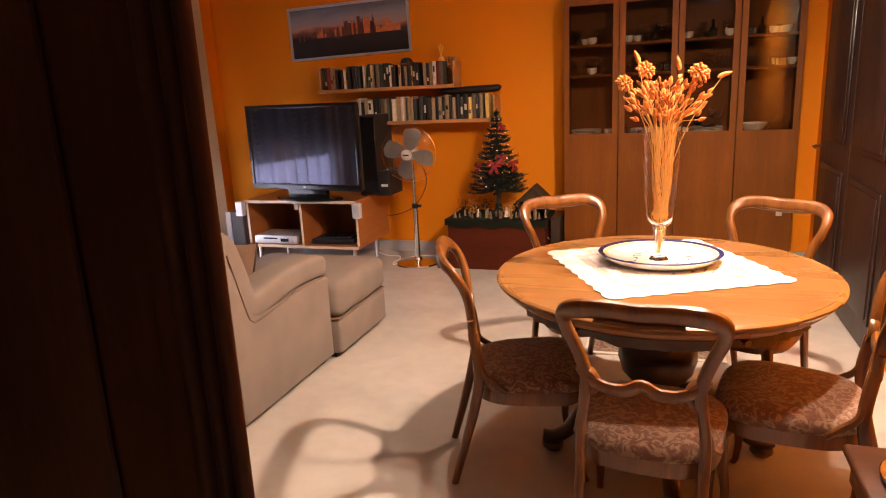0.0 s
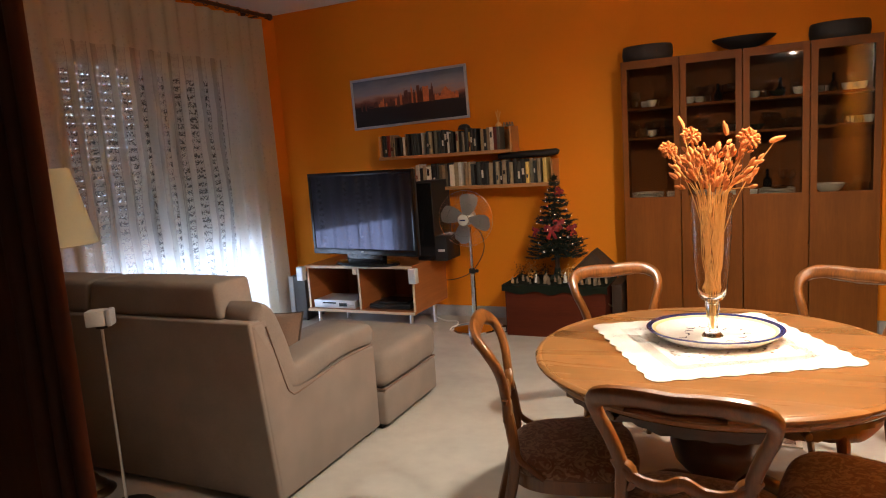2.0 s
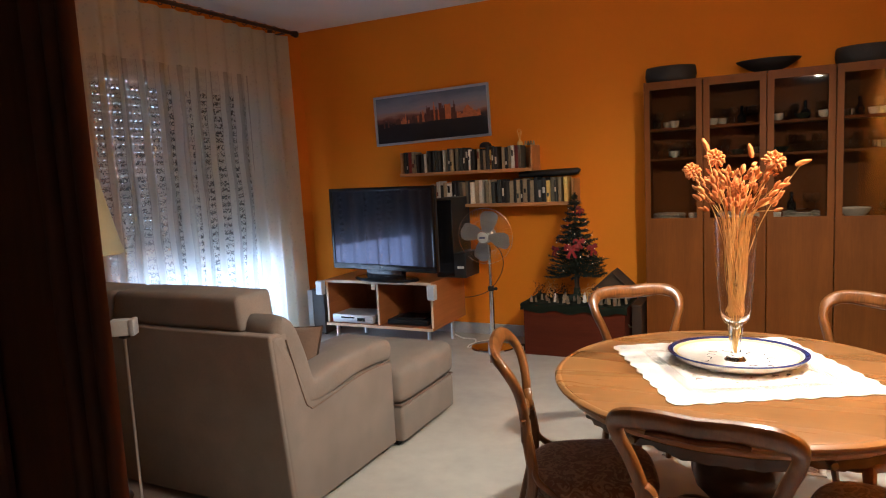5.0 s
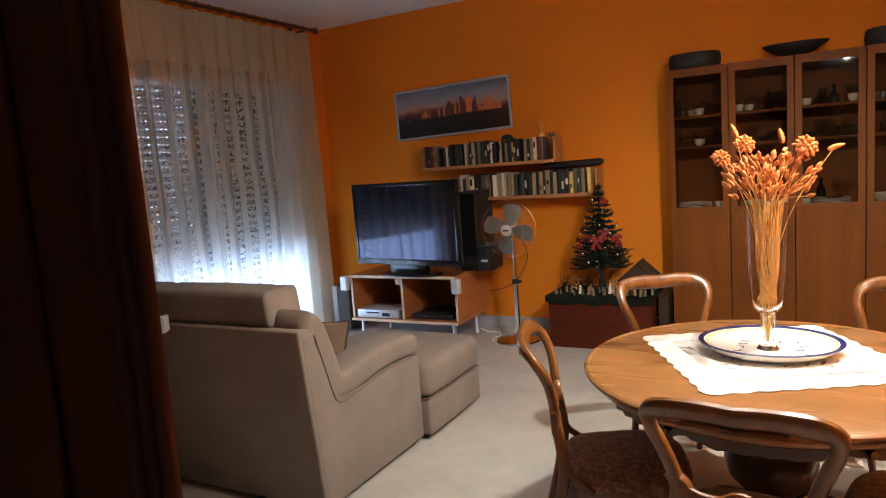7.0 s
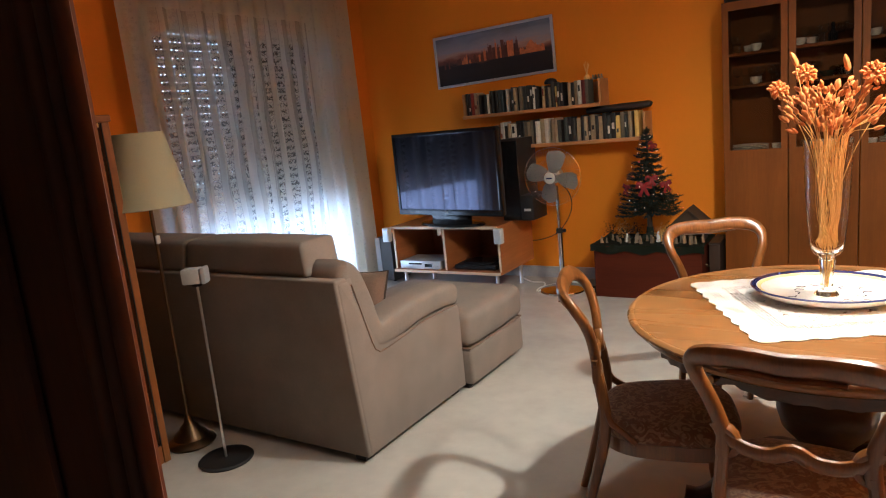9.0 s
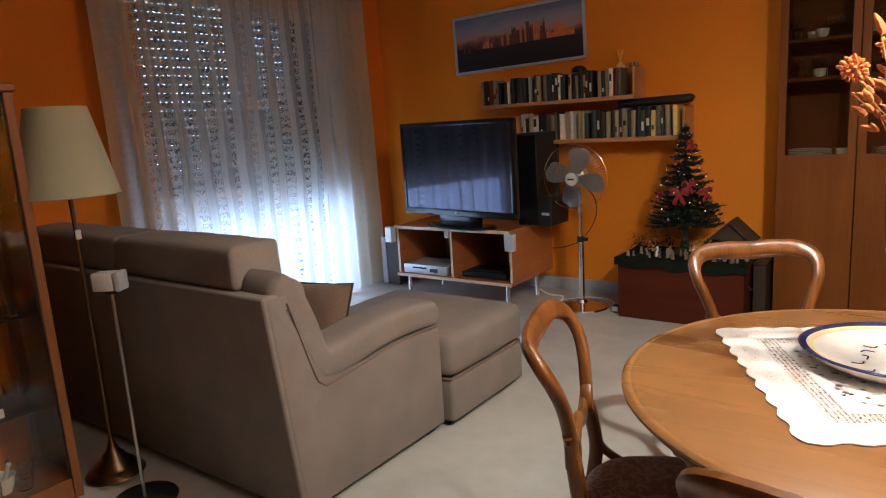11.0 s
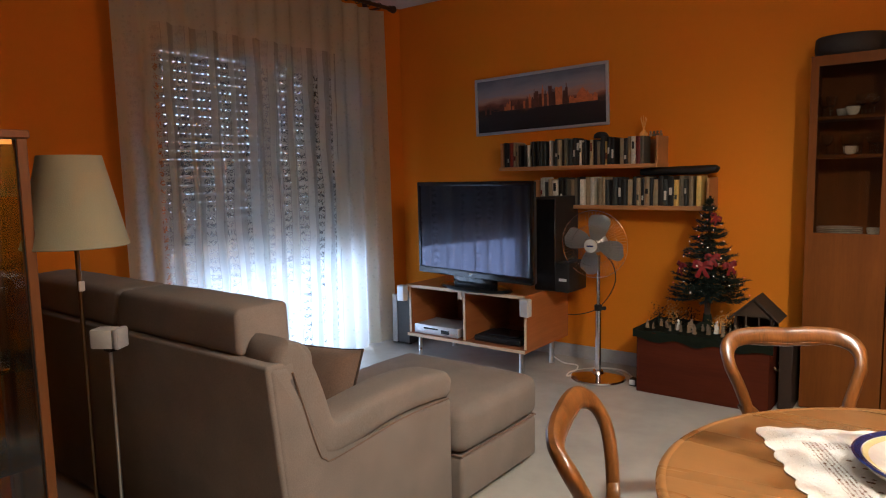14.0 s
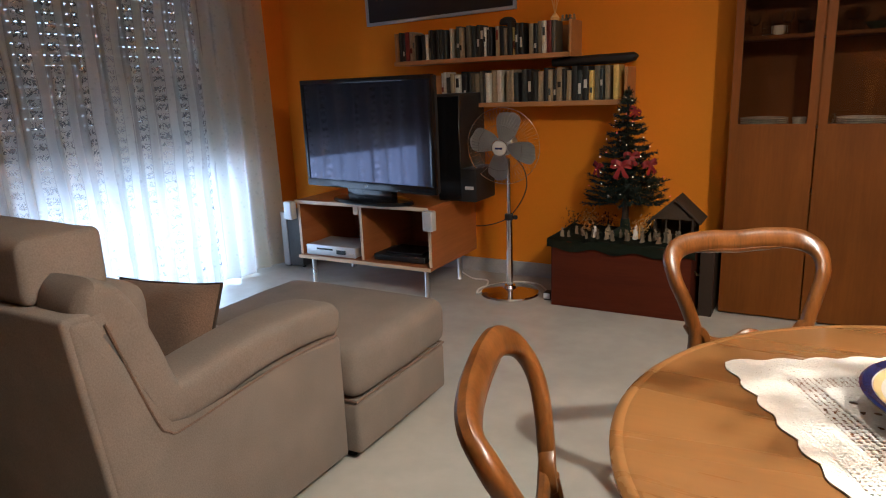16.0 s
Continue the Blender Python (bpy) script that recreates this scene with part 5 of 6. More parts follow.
FH = pose(-0.02, -0.03, 0.955, 90 + 4, 0, 4)  # local z of the head points to the room
bm = lathe(bmesh.new(), [(0, -0.13), (0.05, -0.128), (0.06, -0.11), (0.062, -0.03), (0.05, -0.02), (0, -0.02)], 28)
part("motor", bm, STEEL, fan, "", FH)
bm = bmesh.new()
R, D = 0.235, 0.055
for sgn in (1, -1):
    for i in range(60):
        a = 2 * math.pi * i / 60
        pr = spline([(0.05, sgn * (D + 0.01)), (0.11, sgn * (D + 0.008)), (0.20, sgn * D * 0.75), (R, 0)], 6)
        sweep(bm, [(r * math.cos(a), r * math.sin(a), h) for r, h in pr], (0.0011, 0.0011), (-math.sin(a), math.cos(a), 0.01), 3, power=2)
    sweep(bm, [(0.05 * math.cos(a), 0.05 * math.sin(a), sgn * (D + 0.01)) for a in [2 * math.pi * i / 32 for i in range(32)]], (0.004, 0.004), (0, 0, 1), 5, closed=True)
    sweep(bm, [(0.14 * math.cos(a), 0.14 * math.sin(a), sgn * (D + 0.004)) for a in [2 * math.pi * i / 48 for i in range(48)]], (0.0025, 0.0025), (0, 0, 1), 4, closed=True)
sweep(bm, [(R * math.cos(a), R * math.sin(a), 0) for a in [2 * math.pi * i / 64 for i in range(64)]], (0.0032, 0.0045), (0, 0, 1), 6, closed=True)
part("cage", bm, CHROME, fan, "chrome wire cage", FH)
part("cap", turned([(0, 0.055), (0.042, 0.055), (0.046, 0.062), (0.043, 0.074), (0.02, 0.079), (0, 0.08)], 28), GREYPLASTIC, fan, "round pale badge", FH)
part("badge_mark", boxes((-0.024, 0.024, -0.006, 0.006, 0.0795, 0.081), bevel=0), BLUEGLAZE, fan, "", FH)
BLADE = mat("pale_grey_blade", (0.40, 0.41, 0.41), rough=0.35, metal=0.4, vary=0.05)
for k in range(4):
    bm = bmesh.new()
    for side_ in (0,):
        top = []
        bot = []
        ctrl = [(0.03, 0.022, 0.02), (0.08, 0.05, 0.055), (0.15, 0.072, 0.07), (0.195, 0.06, 0.062), (0.215, 0.012, 0.02)]
        for r, w0, w1 in spline(ctrl, 14):
            top.append((r, w0, 0.016))
            bot.append((r, -w1, -0.018))
        va = [bm.verts.new(p) for p in top]
        vm = [bm.verts.new(((a[0] + b[0]) / 2, (a[1] + b[1]) / 2, 0.006)) for a, b in zip(top, bot)]
        vb = [bm.verts.new(p) for p in bot]
        for i in range(len(va) - 1):
            bm.faces.new((va[i], va[i + 1], vm[i + 1], vm[i]))
            bm.faces.new((vm[i], vm[i + 1], vb[i + 1], vb[i]))
    bmesh.ops.solidify(bm, geom=list(bm.faces), thickness=0.002)
    part("blade", bm, BLADE, fan, "", FH @ pose(0, 0, 0, 0, 0, 75 + 90 * k))
part("hub", turned([(0, -0.02), (0.03, -0.02), (0.034, 0.0), (0.03, 0.03), (0, 0.035)], 20), STEEL, fan, "", FH)
bm = bmesh.new()
tube(bm, [(-1.46, 4.85, 0.88), (-1.42, 4.9, 0.80), (-1.43, 4.97, 0.68), (-1.50, 5.02, 0.55), (-1.62, 5.06, 0.43), (-1.80, 5.13, 0.36), (-1.95, 5.16, 0.34)], 0.004, 40, 6)
solid("fan_cable", bm, CABLEBLACK, "black power cable hanging from the fan to the stand", "cable")
bm = bmesh.new()
tube(bm, [(-2.0, 5.10, 0.006), (-1.85, 4.98, 0.006), (-1.72, 4.96, 0.006), (-1.66, 4.75, 0.006), (-1.67, 4.68, 0.006), (-1.69, 4.82, 0.006), (-1.55, 5.0, 0.006), (-1.38, 5.02, 0.006), (-1.24, 4.86, 0.006), (-1.19, 4.78, 0.012)], 0.0055, 60, 6)
solid("floor_cable", bm, CABLEWHITE, "white extension cable lying on the floor by the skirting", "cable")
ad = thing("power_adapter", pose(-1.205, 4.76, 0), "small dark plug adapter on the floor beside the chest", "adapter")
part("body", boxes((-0.022, 0.024, -0.03, 0.03, 0, 0.05), bevel=0.006, seg=2), BLACKMATT, ad)
part("cap", boxes((-0.02, 0.022, -0.034, -0.03, 0.01, 0.045), bevel=0.002), GREYPLASTIC, ad)

# ---- chest, tree and crib ----
CX0, CX1, CY0, CY1 = -1.15, -0.345, 4.66, 5.12
chest = thing("chest", pose((CX0 + CX1) / 2, CY0, 0), "red-brown wooden chest with lid against the wall", "chest")
hw = (CX1 - CX0) / 2
part("body", boxes((-hw, hw, 0.0, CY1 - CY0, 0.0, 0.385), bevel=0.004), CHERRYBOX, chest)
part("lid", boxes((-hw - 0.012, hw + 0.012, -0.012, CY1 - CY0, 0.386, 0.412), bevel=0.005, seg=2), CHERRYBOX, chest)
for s in (-1, 1):
    bm = bmesh.new()
    tube(bm, [(s * hw, 0.12, 0.26), (s * (hw + 0.02), 0.13, 0.24), (s * (hw + 0.02), 0.24, 0.24), (s * hw, 0.25, 0.26)], 0.006)
    part("handle", bm, BRONZE, chest)
drape = bmesh.new()
gx, gy = 60, 14
rows = []
for j in range(gy + 1):
    row = []
    for i in range(gx + 1):
        u, v = i / gx, j / gy
        x = -hw - 0.02 + (2 * hw + 0.04) * u
        if v < 0.35:
            p = Vector((x, -0.018 - 0.004 * math.sin(u * 30), 0.416 - (0.35 - v) * 0.16 + 0.012 * math.sin(u * 21 + 1)))
        else:
            p = Vector((x, -0.014 + (v - 0.35) / 0.65 * (CY1 - CY0 - 0.0), 0.419 + 0.006 * noise.noise(Vector((x * 14, v * 9, 0)))))
        row.append(drape.verts.new(p))
    rows.append(row)
for a, b in zip(rows, rows[1:]):
    for i in range(gx):
        drape.faces.new((a[i], a[i + 1], b[i + 1], b[i]))
bmesh.ops.solidify(drape, geom=list(drape.faces), thickness=0.003)
solid("moss_cloth", drape, MOSS, "dark green moss cloth spread over the chest", "cloth", m=pose((CX0 + CX1) / 2, CY0, 0))
TOP = 0.422

tree = thing("christmas_tree", pose(-0.765, 4.88, TOP), "small artificial christmas tree with red bows and fairy lights", "christmas tree")
part("trunk", turned([(0.022, 0), (0.018, 0.25), (0.010, 0.6), (0.004, 0.84)], 10), BARK, tree)
part("stand", turned([(0.075, 0), (0.08, 0.01), (0.06, 0.03), (0.03, 0.05), (0.025, 0.1)], 20), MOSS, tree)
rnd = random.Random(9)
verts, faces = [], []


def quad(a, b, w):
    """A needle: a thin tapering blade from a to b."""
    n = len(verts)
    d = (b - a).normalized()
    s = d.cross(Vector((rnd.uniform(-1, 1), rnd.uniform(-1, 1), rnd.uniform(-1, 1)))).normalized() * w
    verts.extend([tuple(a - s), tuple(a + s), tuple(b)])
    faces.append((n, n + 1, n + 2))


for lev in range(15):
    t = lev / 14
    zc = 0.255 + 0.565 * t
    reach = 0.235 * (1 - t) ** 0.9 + 0.018
    if lev in (4, 5, 8):
        reach *= 0.86
    nb = int(19 - 9 * t)
    for k in range(nb):
        a = 2 * math.pi * (k + rnd.random() * 0.6) / nb + lev
        r = reach * rnd.uniform(0.78, 1.08)
        p0 = Vector((0, 0, zc))
        p1 = Vector((r * math.cos(a), r * math.sin(a), zc - 0.03 * (1 - t) + rnd.uniform(-0.015, 0.02)))
        steps = int(6 + r * 170)
        for s in range(steps):
            f = (s + 0.5) / steps
            q = p0.lerp(p1, f) + Vector((0, 0, -0.035 * math.sin(f * 3.1) * (1 - t)))
            for _ in range(5):
                d = Vector((rnd.uniform(-1, 1), rnd.uniform(-1, 1), rnd.uniform(-0.6, 1))).normalized()
                quad(q, q + d * rnd.uniform(0.016, 0.03) + (p1 - p0).normalized() * 0.008, 0.0023)
for s in range(160):
    q = Vector((0, 0, 0.76 + 0.10 * s / 160))
    d = Vector((rnd.uniform(-1, 1), rnd.uniform(-1, 1), rnd.uniform(0, 1.2))).normalized()
    quad(q, q + d * 0.02, 0.0016)
me = bpy.data.meshes.new("crown")
me.from_pydata(verts, [], faces)
me.materials.append(FIR)
part("crown", me, FIR, tree, "dark green plastic needles")
ico = bmesh.new()
bmesh.ops.create_icosphere(ico, subdivisions=1, radius=0.0026)
lightme = finish("fairy_light", ico, BULB)
ico = bmesh.new()
bmesh.ops.create_icosphere(ico, subdivisions=1, radius=0.0027)
lightred = finish("fairy_light", ico, BULBRED)
for i in range(44):
    t = (i + rnd.random()) / 44
    a = i * 2.4
    r = (0.235 * (1 - t) ** 0.9 + 0.012) * rnd.uniform(0.8, 1.04)
    part("fairy_light", lightred if i % 4 == 0 else lightme, BULB, tree, "", pose(r * math.cos(a), r * math.sin(a), 0.24 + 0.57 * t))


def bow(m, s):
    b = bmesh.new()
    for sg in (-1, 1):
        sweep(b, spline([(0, 0, 0), (sg * 0.03, -0.01, 0.018), (sg * 0.06, 0, 0.01), (sg * 0.055, 0.01, -0.015), (0, 0.004, 0)], 14), (0.003, 0.028), (0, 0.3, 1), 8)
        sweep(b, spline([(0, 0, 0), (sg * 0.015, -0.008, -0.04), (sg * 0.035, -0.004, -0.085)], 8), [(0.003, 0.018 + 0.002 * i) for i in range(9)], (1, 0, 0.2), 8)
    part("ribbon_bow", b, REDCLOTH, tree, "red satin ribbon bow", m @ Matrix.Scale(s, 4))


bow(pose(0.01, -0.16, 0.44, 0, 0, 0), 0.95)
bow(pose(-0.15, -0.07, 0.42, 0, 10, -40), 0.75)
bow(pose(0.15, -0.08, 0.44, 0, -10, 50), 0.75)
bow(pose(0.06, -0.13, 0.49, 0, 0, 20), 0.7)
bow(pose(0.05, -0.03, 0.73, 0, 30, 40), 0.6)
for i in range(7):
    a, t = rnd.uniform(3.4, 6.0), rnd.random()
    bb = bmesh.new()
    bmesh.ops.create_uvsphere(bb, u_segments=12, v_segments=8, radius=0.011)
    part("bauble", bb, CHROME, tree, "small silver bauble", pose(0.2 * (1 - t) * math.cos(a), 0.2 * (1 - t) * math.sin(a), 0.24 + 0.5 * t))


def figure(x, y, h, seed, light_=False):
    r = random.Random(seed)
    w = h * r.uniform(0.2, 0.28)
    bm = turned([(w, 0), (w * 1.05, h * 0.05), (w * 0.8, h * 0.35), (w * 0.75, h * 0.55), (w * 0.85, h * 0.66), (w * 0.35, h * 0.74), (w * 0.52, h * 0.82), (w * 0.5, h * 0.92), (w * 0.2, h), (0, h)], 12, squash=(1, r.uniform(0.6, 0.9)))
    for v in bm.verts:
        v.co += 0.006 * noise.noise_vector(v.co * 40 + Vector((seed, 0, 0)))
    solid("crib_figurine", bm, PORCELAIN if light_ else FIGURE, ("pale" if light_ else "painted") + " clay crib figurine standing on the moss cloth", "figurine", "crib figurines", m=pose(x, y, TOP, 0, 0, r.uniform(0, 360)))


rnd = random.Random(31)
for i in range(15):
    figure(-1.09 + i * 0.026 + rnd.uniform(-0.01, 0.01), 4.70 + rnd.uniform(0, 0.16), rnd.uniform(0.04, 0.07), i, i == 7)
for i in range(13):
    figure(-0.71 + i * 0.029 + rnd.uniform(-0.008, 0.008), 4.70 + rnd.uniform(0, 0.10), rnd.uniform(0.045, 0.085), 40 + i, i == 1)
for k in range(6):
    bm = bmesh.new()
    rr = random.Random(70 + k)
    for i in range(170):
        p = Vector((rr.gauss(0, 0.028), rr.gauss(0, 0.025), abs(rr.gauss(0.06, 0.035)) + 0.002))
        d = Vector((rr.uniform(-1, 1), rr.uniform(-1, 1), rr.uniform(-0.3, 1))).normalized()
        s = d.cross(Vector((0.3, 0.5, 0.8))).normalized() * 0.004
        a, b_, c_ = bm.verts.new(p - s), bm.verts.new(p + s), bm.verts.new(p + d * 0.02)
        bm.faces.new((a, b_, c_))
    lathe(bm, [(0.012, 0), (0.006, 0.04), (0.003, 0.08)], 8)
    solid("model_shrub", bm, STRAW if k in (0, 4) else MOSS, "small dried model shrub beside the crib figurines", "model shrub", "model shrubs", m=pose((-1.0, -0.88, -1.07, -0.62, -0.66, -0.93)[k], (4.93, 4.93, 4.86, 4.88, 4.80, 4.82)[k], TOP))
HUTWOOD = mat("crib_wood", (0.042, 0.025, 0.013), rough=0.8, vary=0.35, scale=14, fine=70, bump=0.4)
hut = thing("crib_stable", pose(-0.475, 4.90, TOP), "small dark wooden crib stable with pitched roof", "crib stable")
part("back_wall", extrude(bmesh.new(), [(-0.11, 0), (0.11, 0), (0.11, 0.12), (0, 0.235), (-0.11, 0.12)], "y", 0.09, 0.1), HUTWOOD, hut)
for s in (-1, 1):
    part("post", boxes((s * 0.105 - 0.006, s * 0.105 + 0.006, -0.095, -0.08, 0, 0.13), bevel=0.001), BOXDARK, hut)
    part("side_wall", boxes((s * 0.108 - 0.004, s * 0.108 + 0.004, -0.04, 0.09, 0, 0.12), bevel=0.001), BOXDARK, hut)
    bm = boxes((0, 0.20, -0.115, 0.115, 0, 0.012), bevel=0.002)
    part("roof_panel", bm, HUTWOOD, hut, "rough dark bark roof", pose(0, 0, 0.24, 0, 43 if s > 0 else 137, 0))
part("gable", extrude(bmesh.new(), [(-0.105, 0.125), (0.105, 0.125), (0, 0.228)], "y", -0.094, -0.088), HUTWOOD, hut)
for x_ in (-0.04, 0.035):
    part("post", boxes((x_ - 0.004, x_ + 0.004, -0.094, -0.086, 0, 0.125), bevel=0.001), HUTWOOD, hut)
box2 = thing("dark_crate", pose(-0.275, 4.95, 0), "dark brown wooden crate between chest and bookcase", "crate")
part("body", boxes((-0.045, 0.03, -0.16, 0.18, 0, 0.40), bevel=0.004), BOXDARK, box2)
part("lid", boxes((-0.048, 0.033, -0.163, 0.18, 0.4005, 0.415), bevel=0.003), BOXDARK, box2)

# ---- glazed bookcases ----
BX0, DW, BT, BF = -0.225, 0.4175, 2.085, 4.89
GB, GT = 1.07, 2.025


def bookcase(x0, label):
    c = thing("display_cabinet", pose(x0, BF, 0), label, "cabinet", "glazed bookcases on the wall")
    w, d = 2 * DW - 0.004, 0.29
    for x in (0.002, w - 0.018):
        part("side_board", boxes((x, x + 0.018, 0.022, d, 0, BT), bevel=0.001), BIRCH, c)
    part("top_board", boxes((0.02, w - 0.018, 0.022, d, BT - 0.02, BT), bevel=0.001), BIRCH, c)
    part("back_board", boxes((0.02, w - 0.018, d - 0.008, d, 0, BT - 0.02), bevel=0), BIRCH, c)
    part("plinth", boxes((0.02, w - 0.018, 0.03, 0.045, 0.0, 0.06), bevel=0.001), BIRCH, c)
    for z in (0.06, 0.70, 1.045, 1.52, 1.742):
        part("shelf", boxes((0.0205, w - 0.0185, 0.03, d - 0.0085, z - 0.02, z), bevel=0.001), BIRCH, c)
    for k in range(2):
        a, b = k * DW + 0.003, (k + 1) * DW - 0.004
        dr = part("door", cut_board(bmesh.new(), (a, a + 0.042, b - 0.042, b), (0.012, GB, GT, BT - 0.002), 0, 0.019, {(1, 1)}), BIRCH, c)
        part("pane", boxes((a + 0.0425, b - 0.0425, 0.008, 0.012, GB + 0.0005, GT - 0.0005), bevel=0), CABGLASS, dr, "clear glass door pane")
    return c


bookcase(BX0, "birch veneer bookcase with glass upper doors full of glassware")
bookcase(BX0 + 2 * DW, "birch veneer bookcase with glass upper doors and china inside")
part("lock_plate", boxes((1.33, 1.37, BF - 0.004, BF - 0.0005, 0.44, 0.50), bevel=0.001), STEEL, None)
tagged(bpy.data.objects["lock_plate"], "small grey metal plate on the bookcase door", "plate")


def goblet(h, r):
    return turned([(r * 0.7, 0), (r * 0.72, 0.003), (r * 0.15, 0.008), (r * 0.12, h * 0.45), (r * 0.6, h * 0.52), (r, h * 0.72), (r * 0.92, h), (r * 0.86, h), (r * 0.9, h * 0.72), (r * 0.5, h * 0.55), (0, h * 0.52)], 16)


def proto(name, bm, material, label, category, group):
    return solid(name, bm, material, label, category, group)


GROUP = "china and glass in the cabinets"
P_WINE = proto("wine_glass", goblet(0.12, 0.032), CRYSTAL, "small clear stemmed glass on a cabinet shelf", "glass", GROUP)
P_TUMB = proto("tumbler", turned([(0.026, 0), (0.03, 0.07), (0.0275, 0.07), (0.024, 0.006), (0, 0.006)], 16), CRYSTAL, "clear glass tumbler on a cabinet shelf", "glass", GROUP)
P_CUP = proto("cup", turned([(0.018, 0), (0.02, 0.004), (0.032, 0.02), (0.036, 0.05), (0.0335, 0.05), (0.03, 0.022), (0, 0.008)], 18), PORCELAIN, "white china cup on a cabinet shelf", "cup", GROUP)
P_BOWL = proto("serving_bowl", turned([(0.04, 0), (0.045, 0.006), (0.08, 0.035), (0.10, 0.07), (0.096, 0.07), (0.075, 0.038), (0, 0.01)], 28), PORCELAIN, "white china serving bowl on a cabinet shelf", "bowl", GROUP)
P_PLAT = proto("serving_dish", turned([(0.06, 0), (0.07, 0.006), (0.12, 0.016), (0.119, 0.019), (0.07, 0.01), (0, 0.009)], 32), PORCELAIN, "white china serving dish on a cabinet shelf", "dish", GROUP)
P_BOT = proto("decanter", turned([(0.026, 0), (0.03, 0.008), (0.03, 0.055), (0.012, 0.075), (0.010, 0.10), (0.014, 0.105), (0.011, 0.118), (0.012, 0.128), (0, 0.132)], 16), BLACKGLOSS, "dark glass decanter on a cabinet shelf", "decanter", GROUP)
P_JUG = proto("green_bowl", turned([(0.025, 0), (0.03, 0.006), (0.05, 0.03), (0.052, 0.04), (0.049, 0.04), (0.045, 0.03), (0, 0.008)], 18), MOSS, "small dark green bowl on a cabinet shelf", "bowl", GROUP)
P_TRAY = proto("silver_tray", turned([(0.10, 0), (0.125, 0.004), (0.13, 0.012), (0.127, 0.012), (0.12, 0.006), (0, 0.005)], 32, squash=(1, 0.7)), CHROME, "polished silver tray on a cabinet shelf", "tray", GROUP)
used = set()


def put(p, x, y, z, turn=0.0):
    m = pose(x, y, z, 0, 0, turn)
    if p in used:
        return copy_thing(p, m)
    used.add(p)
    p.matrix_basis = m
    return p


rnd = random.Random(77)
U, V, W_ = 1.7425, 1.5205, 1.0455
plan = [
    (U, 0, [(0.06, P_WINE), (0.10, P_WINE), (0.21, P_CUP), (0.25, P_WINE), (0.31, P_WINE)]),
    (U, 1, [(0.06, P_CUP), (0.10, P_WINE), (0.20, P_WINE), (0.25, P_BOT), (0.31, P_WINE), (0.35, P_WINE)]),
    (U, 2, [(0.07, P_CUP), (0.13, P_TUMB), (0.24, P_BOT), (0.22, P_JUG), (0.33, P_TUMB), (0.35, P_CUP)]),
    (U, 3, [(0.07, P_TUMB), (0.15, P_BOT), (0.23, P_CUP), (0.31, P_CUP)]),
    (V, 0, [(0.08, P_WINE), (0.15, P_TUMB), (0.20, P_CUP), (0.24, P_WINE), (0.31, P_WINE), (0.35, P_TUMB)]),
    (V, 1, [(0.07, P_TUMB), (0.14, P_TUMB), (0.22, P_JUG), (0.28, P_TUMB), (0.34, P_TUMB)]),
    (V, 2, [(0.09, P_JUG), (0.15, P_WINE), (0.22, P_TUMB), (0.28, P_TUMB), (0.31, P_WINE), (0.35, P_TUMB)]),
    (V, 3, [(0.07, P_TUMB), (0.12, P_TUMB), (0.18, P_TUMB), (0.24, P_WINE), (0.30, P_TUMB), (0.35, P_CUP)]),
    (W_, 0, [(0.16, P_PLAT), (0.33, P_CUP)]),
    (W_, 1, [(0.05, P_TUMB), (0.2, P_PLAT), (0.365, P_CUP)]),
    (W_, 2, [(0.22, P_TRAY), (0.06, P_CUP), (0.16, P_BOT), (0.26, P_WINE), (0.31, P_WINE)]),
    (W_, 3, [(0.13, P_BOWL), (0.26, P_TUMB), (0.30, P_WINE), (0.35, P_TUMB)]),
]
for z, k, row in plan:
    for x, p in row:
        deep = 0.12 if p not in (P_PLAT, P_BOWL, P_TRAY) else 0.145
        y = BF + (deep + (0.05 if p in (P_BOT,) else rnd.uniform(-0.04, 0.05)) if deep == 0.12 else deep)
        put(p, BX0 + k * DW + x, y, z + (0.060 if (p in (P_BOT, P_WINE, P_CUP) and k == 2 and z == W_ and 0.12 < x < 0.32) else 0.0515 if p is P_TRAY else 0), rnd.uniform(0, 360))

# stacked dishes on the lowest glazed shelf
for k, x, n0 in ((0, 0.16, 1), (1, 0.2, 1), (2, 0.22, 0)):
    for n_ in range(n0, 4):
        put(P_PLAT, BX0 + k * DW + x, BF + 0.145, W_ + 0.0105 * n_)
for z in (U, V):
    for k in range(4):
        for _ in range(5):
            p = rnd.choice((P_WINE, P_TUMB, P_WINE, P_CUP, P_TUMB))
            put(p, BX0 + k * DW + rnd.uniform(0.06, 0.36), BF + rnd.uniform(0.205, 0.235), z, rnd.uniform(0, 360))

# dishes on top of the bookcases
for x in (-0.045, 1.205):
    bm = turned([(0, 0.0), (0.165, 0.0), (0.178, 0.012), (0.184, 0.05), (0.18, 0.10), (0.172, 0.112), (0.164, 0.105), (0.166, 0.02), (0, 0.012)], 40, squash=(1, 0.72))
    solid("woven_basket", bm, BASKET, "round black woven basket on top of the bookcase", "basket", "baskets on the bookcases", m=pose(x, 5.03, BT, 0, 0, 0))
bm = turned([(0.05, 0), (0.06, 0.004), (0.13, 0.03), (0.20, 0.075), (0.212, 0.088), (0.204, 0.09), (0.19, 0.078), (0.12, 0.038), (0, 0.014)], 40, squash=(1, 0.62))
solid("black_dish", bm, BLACKMATT, "wide black boat-shaped dish on top of the bookcase", "dish", m=pose(0.615, 5.03, BT))

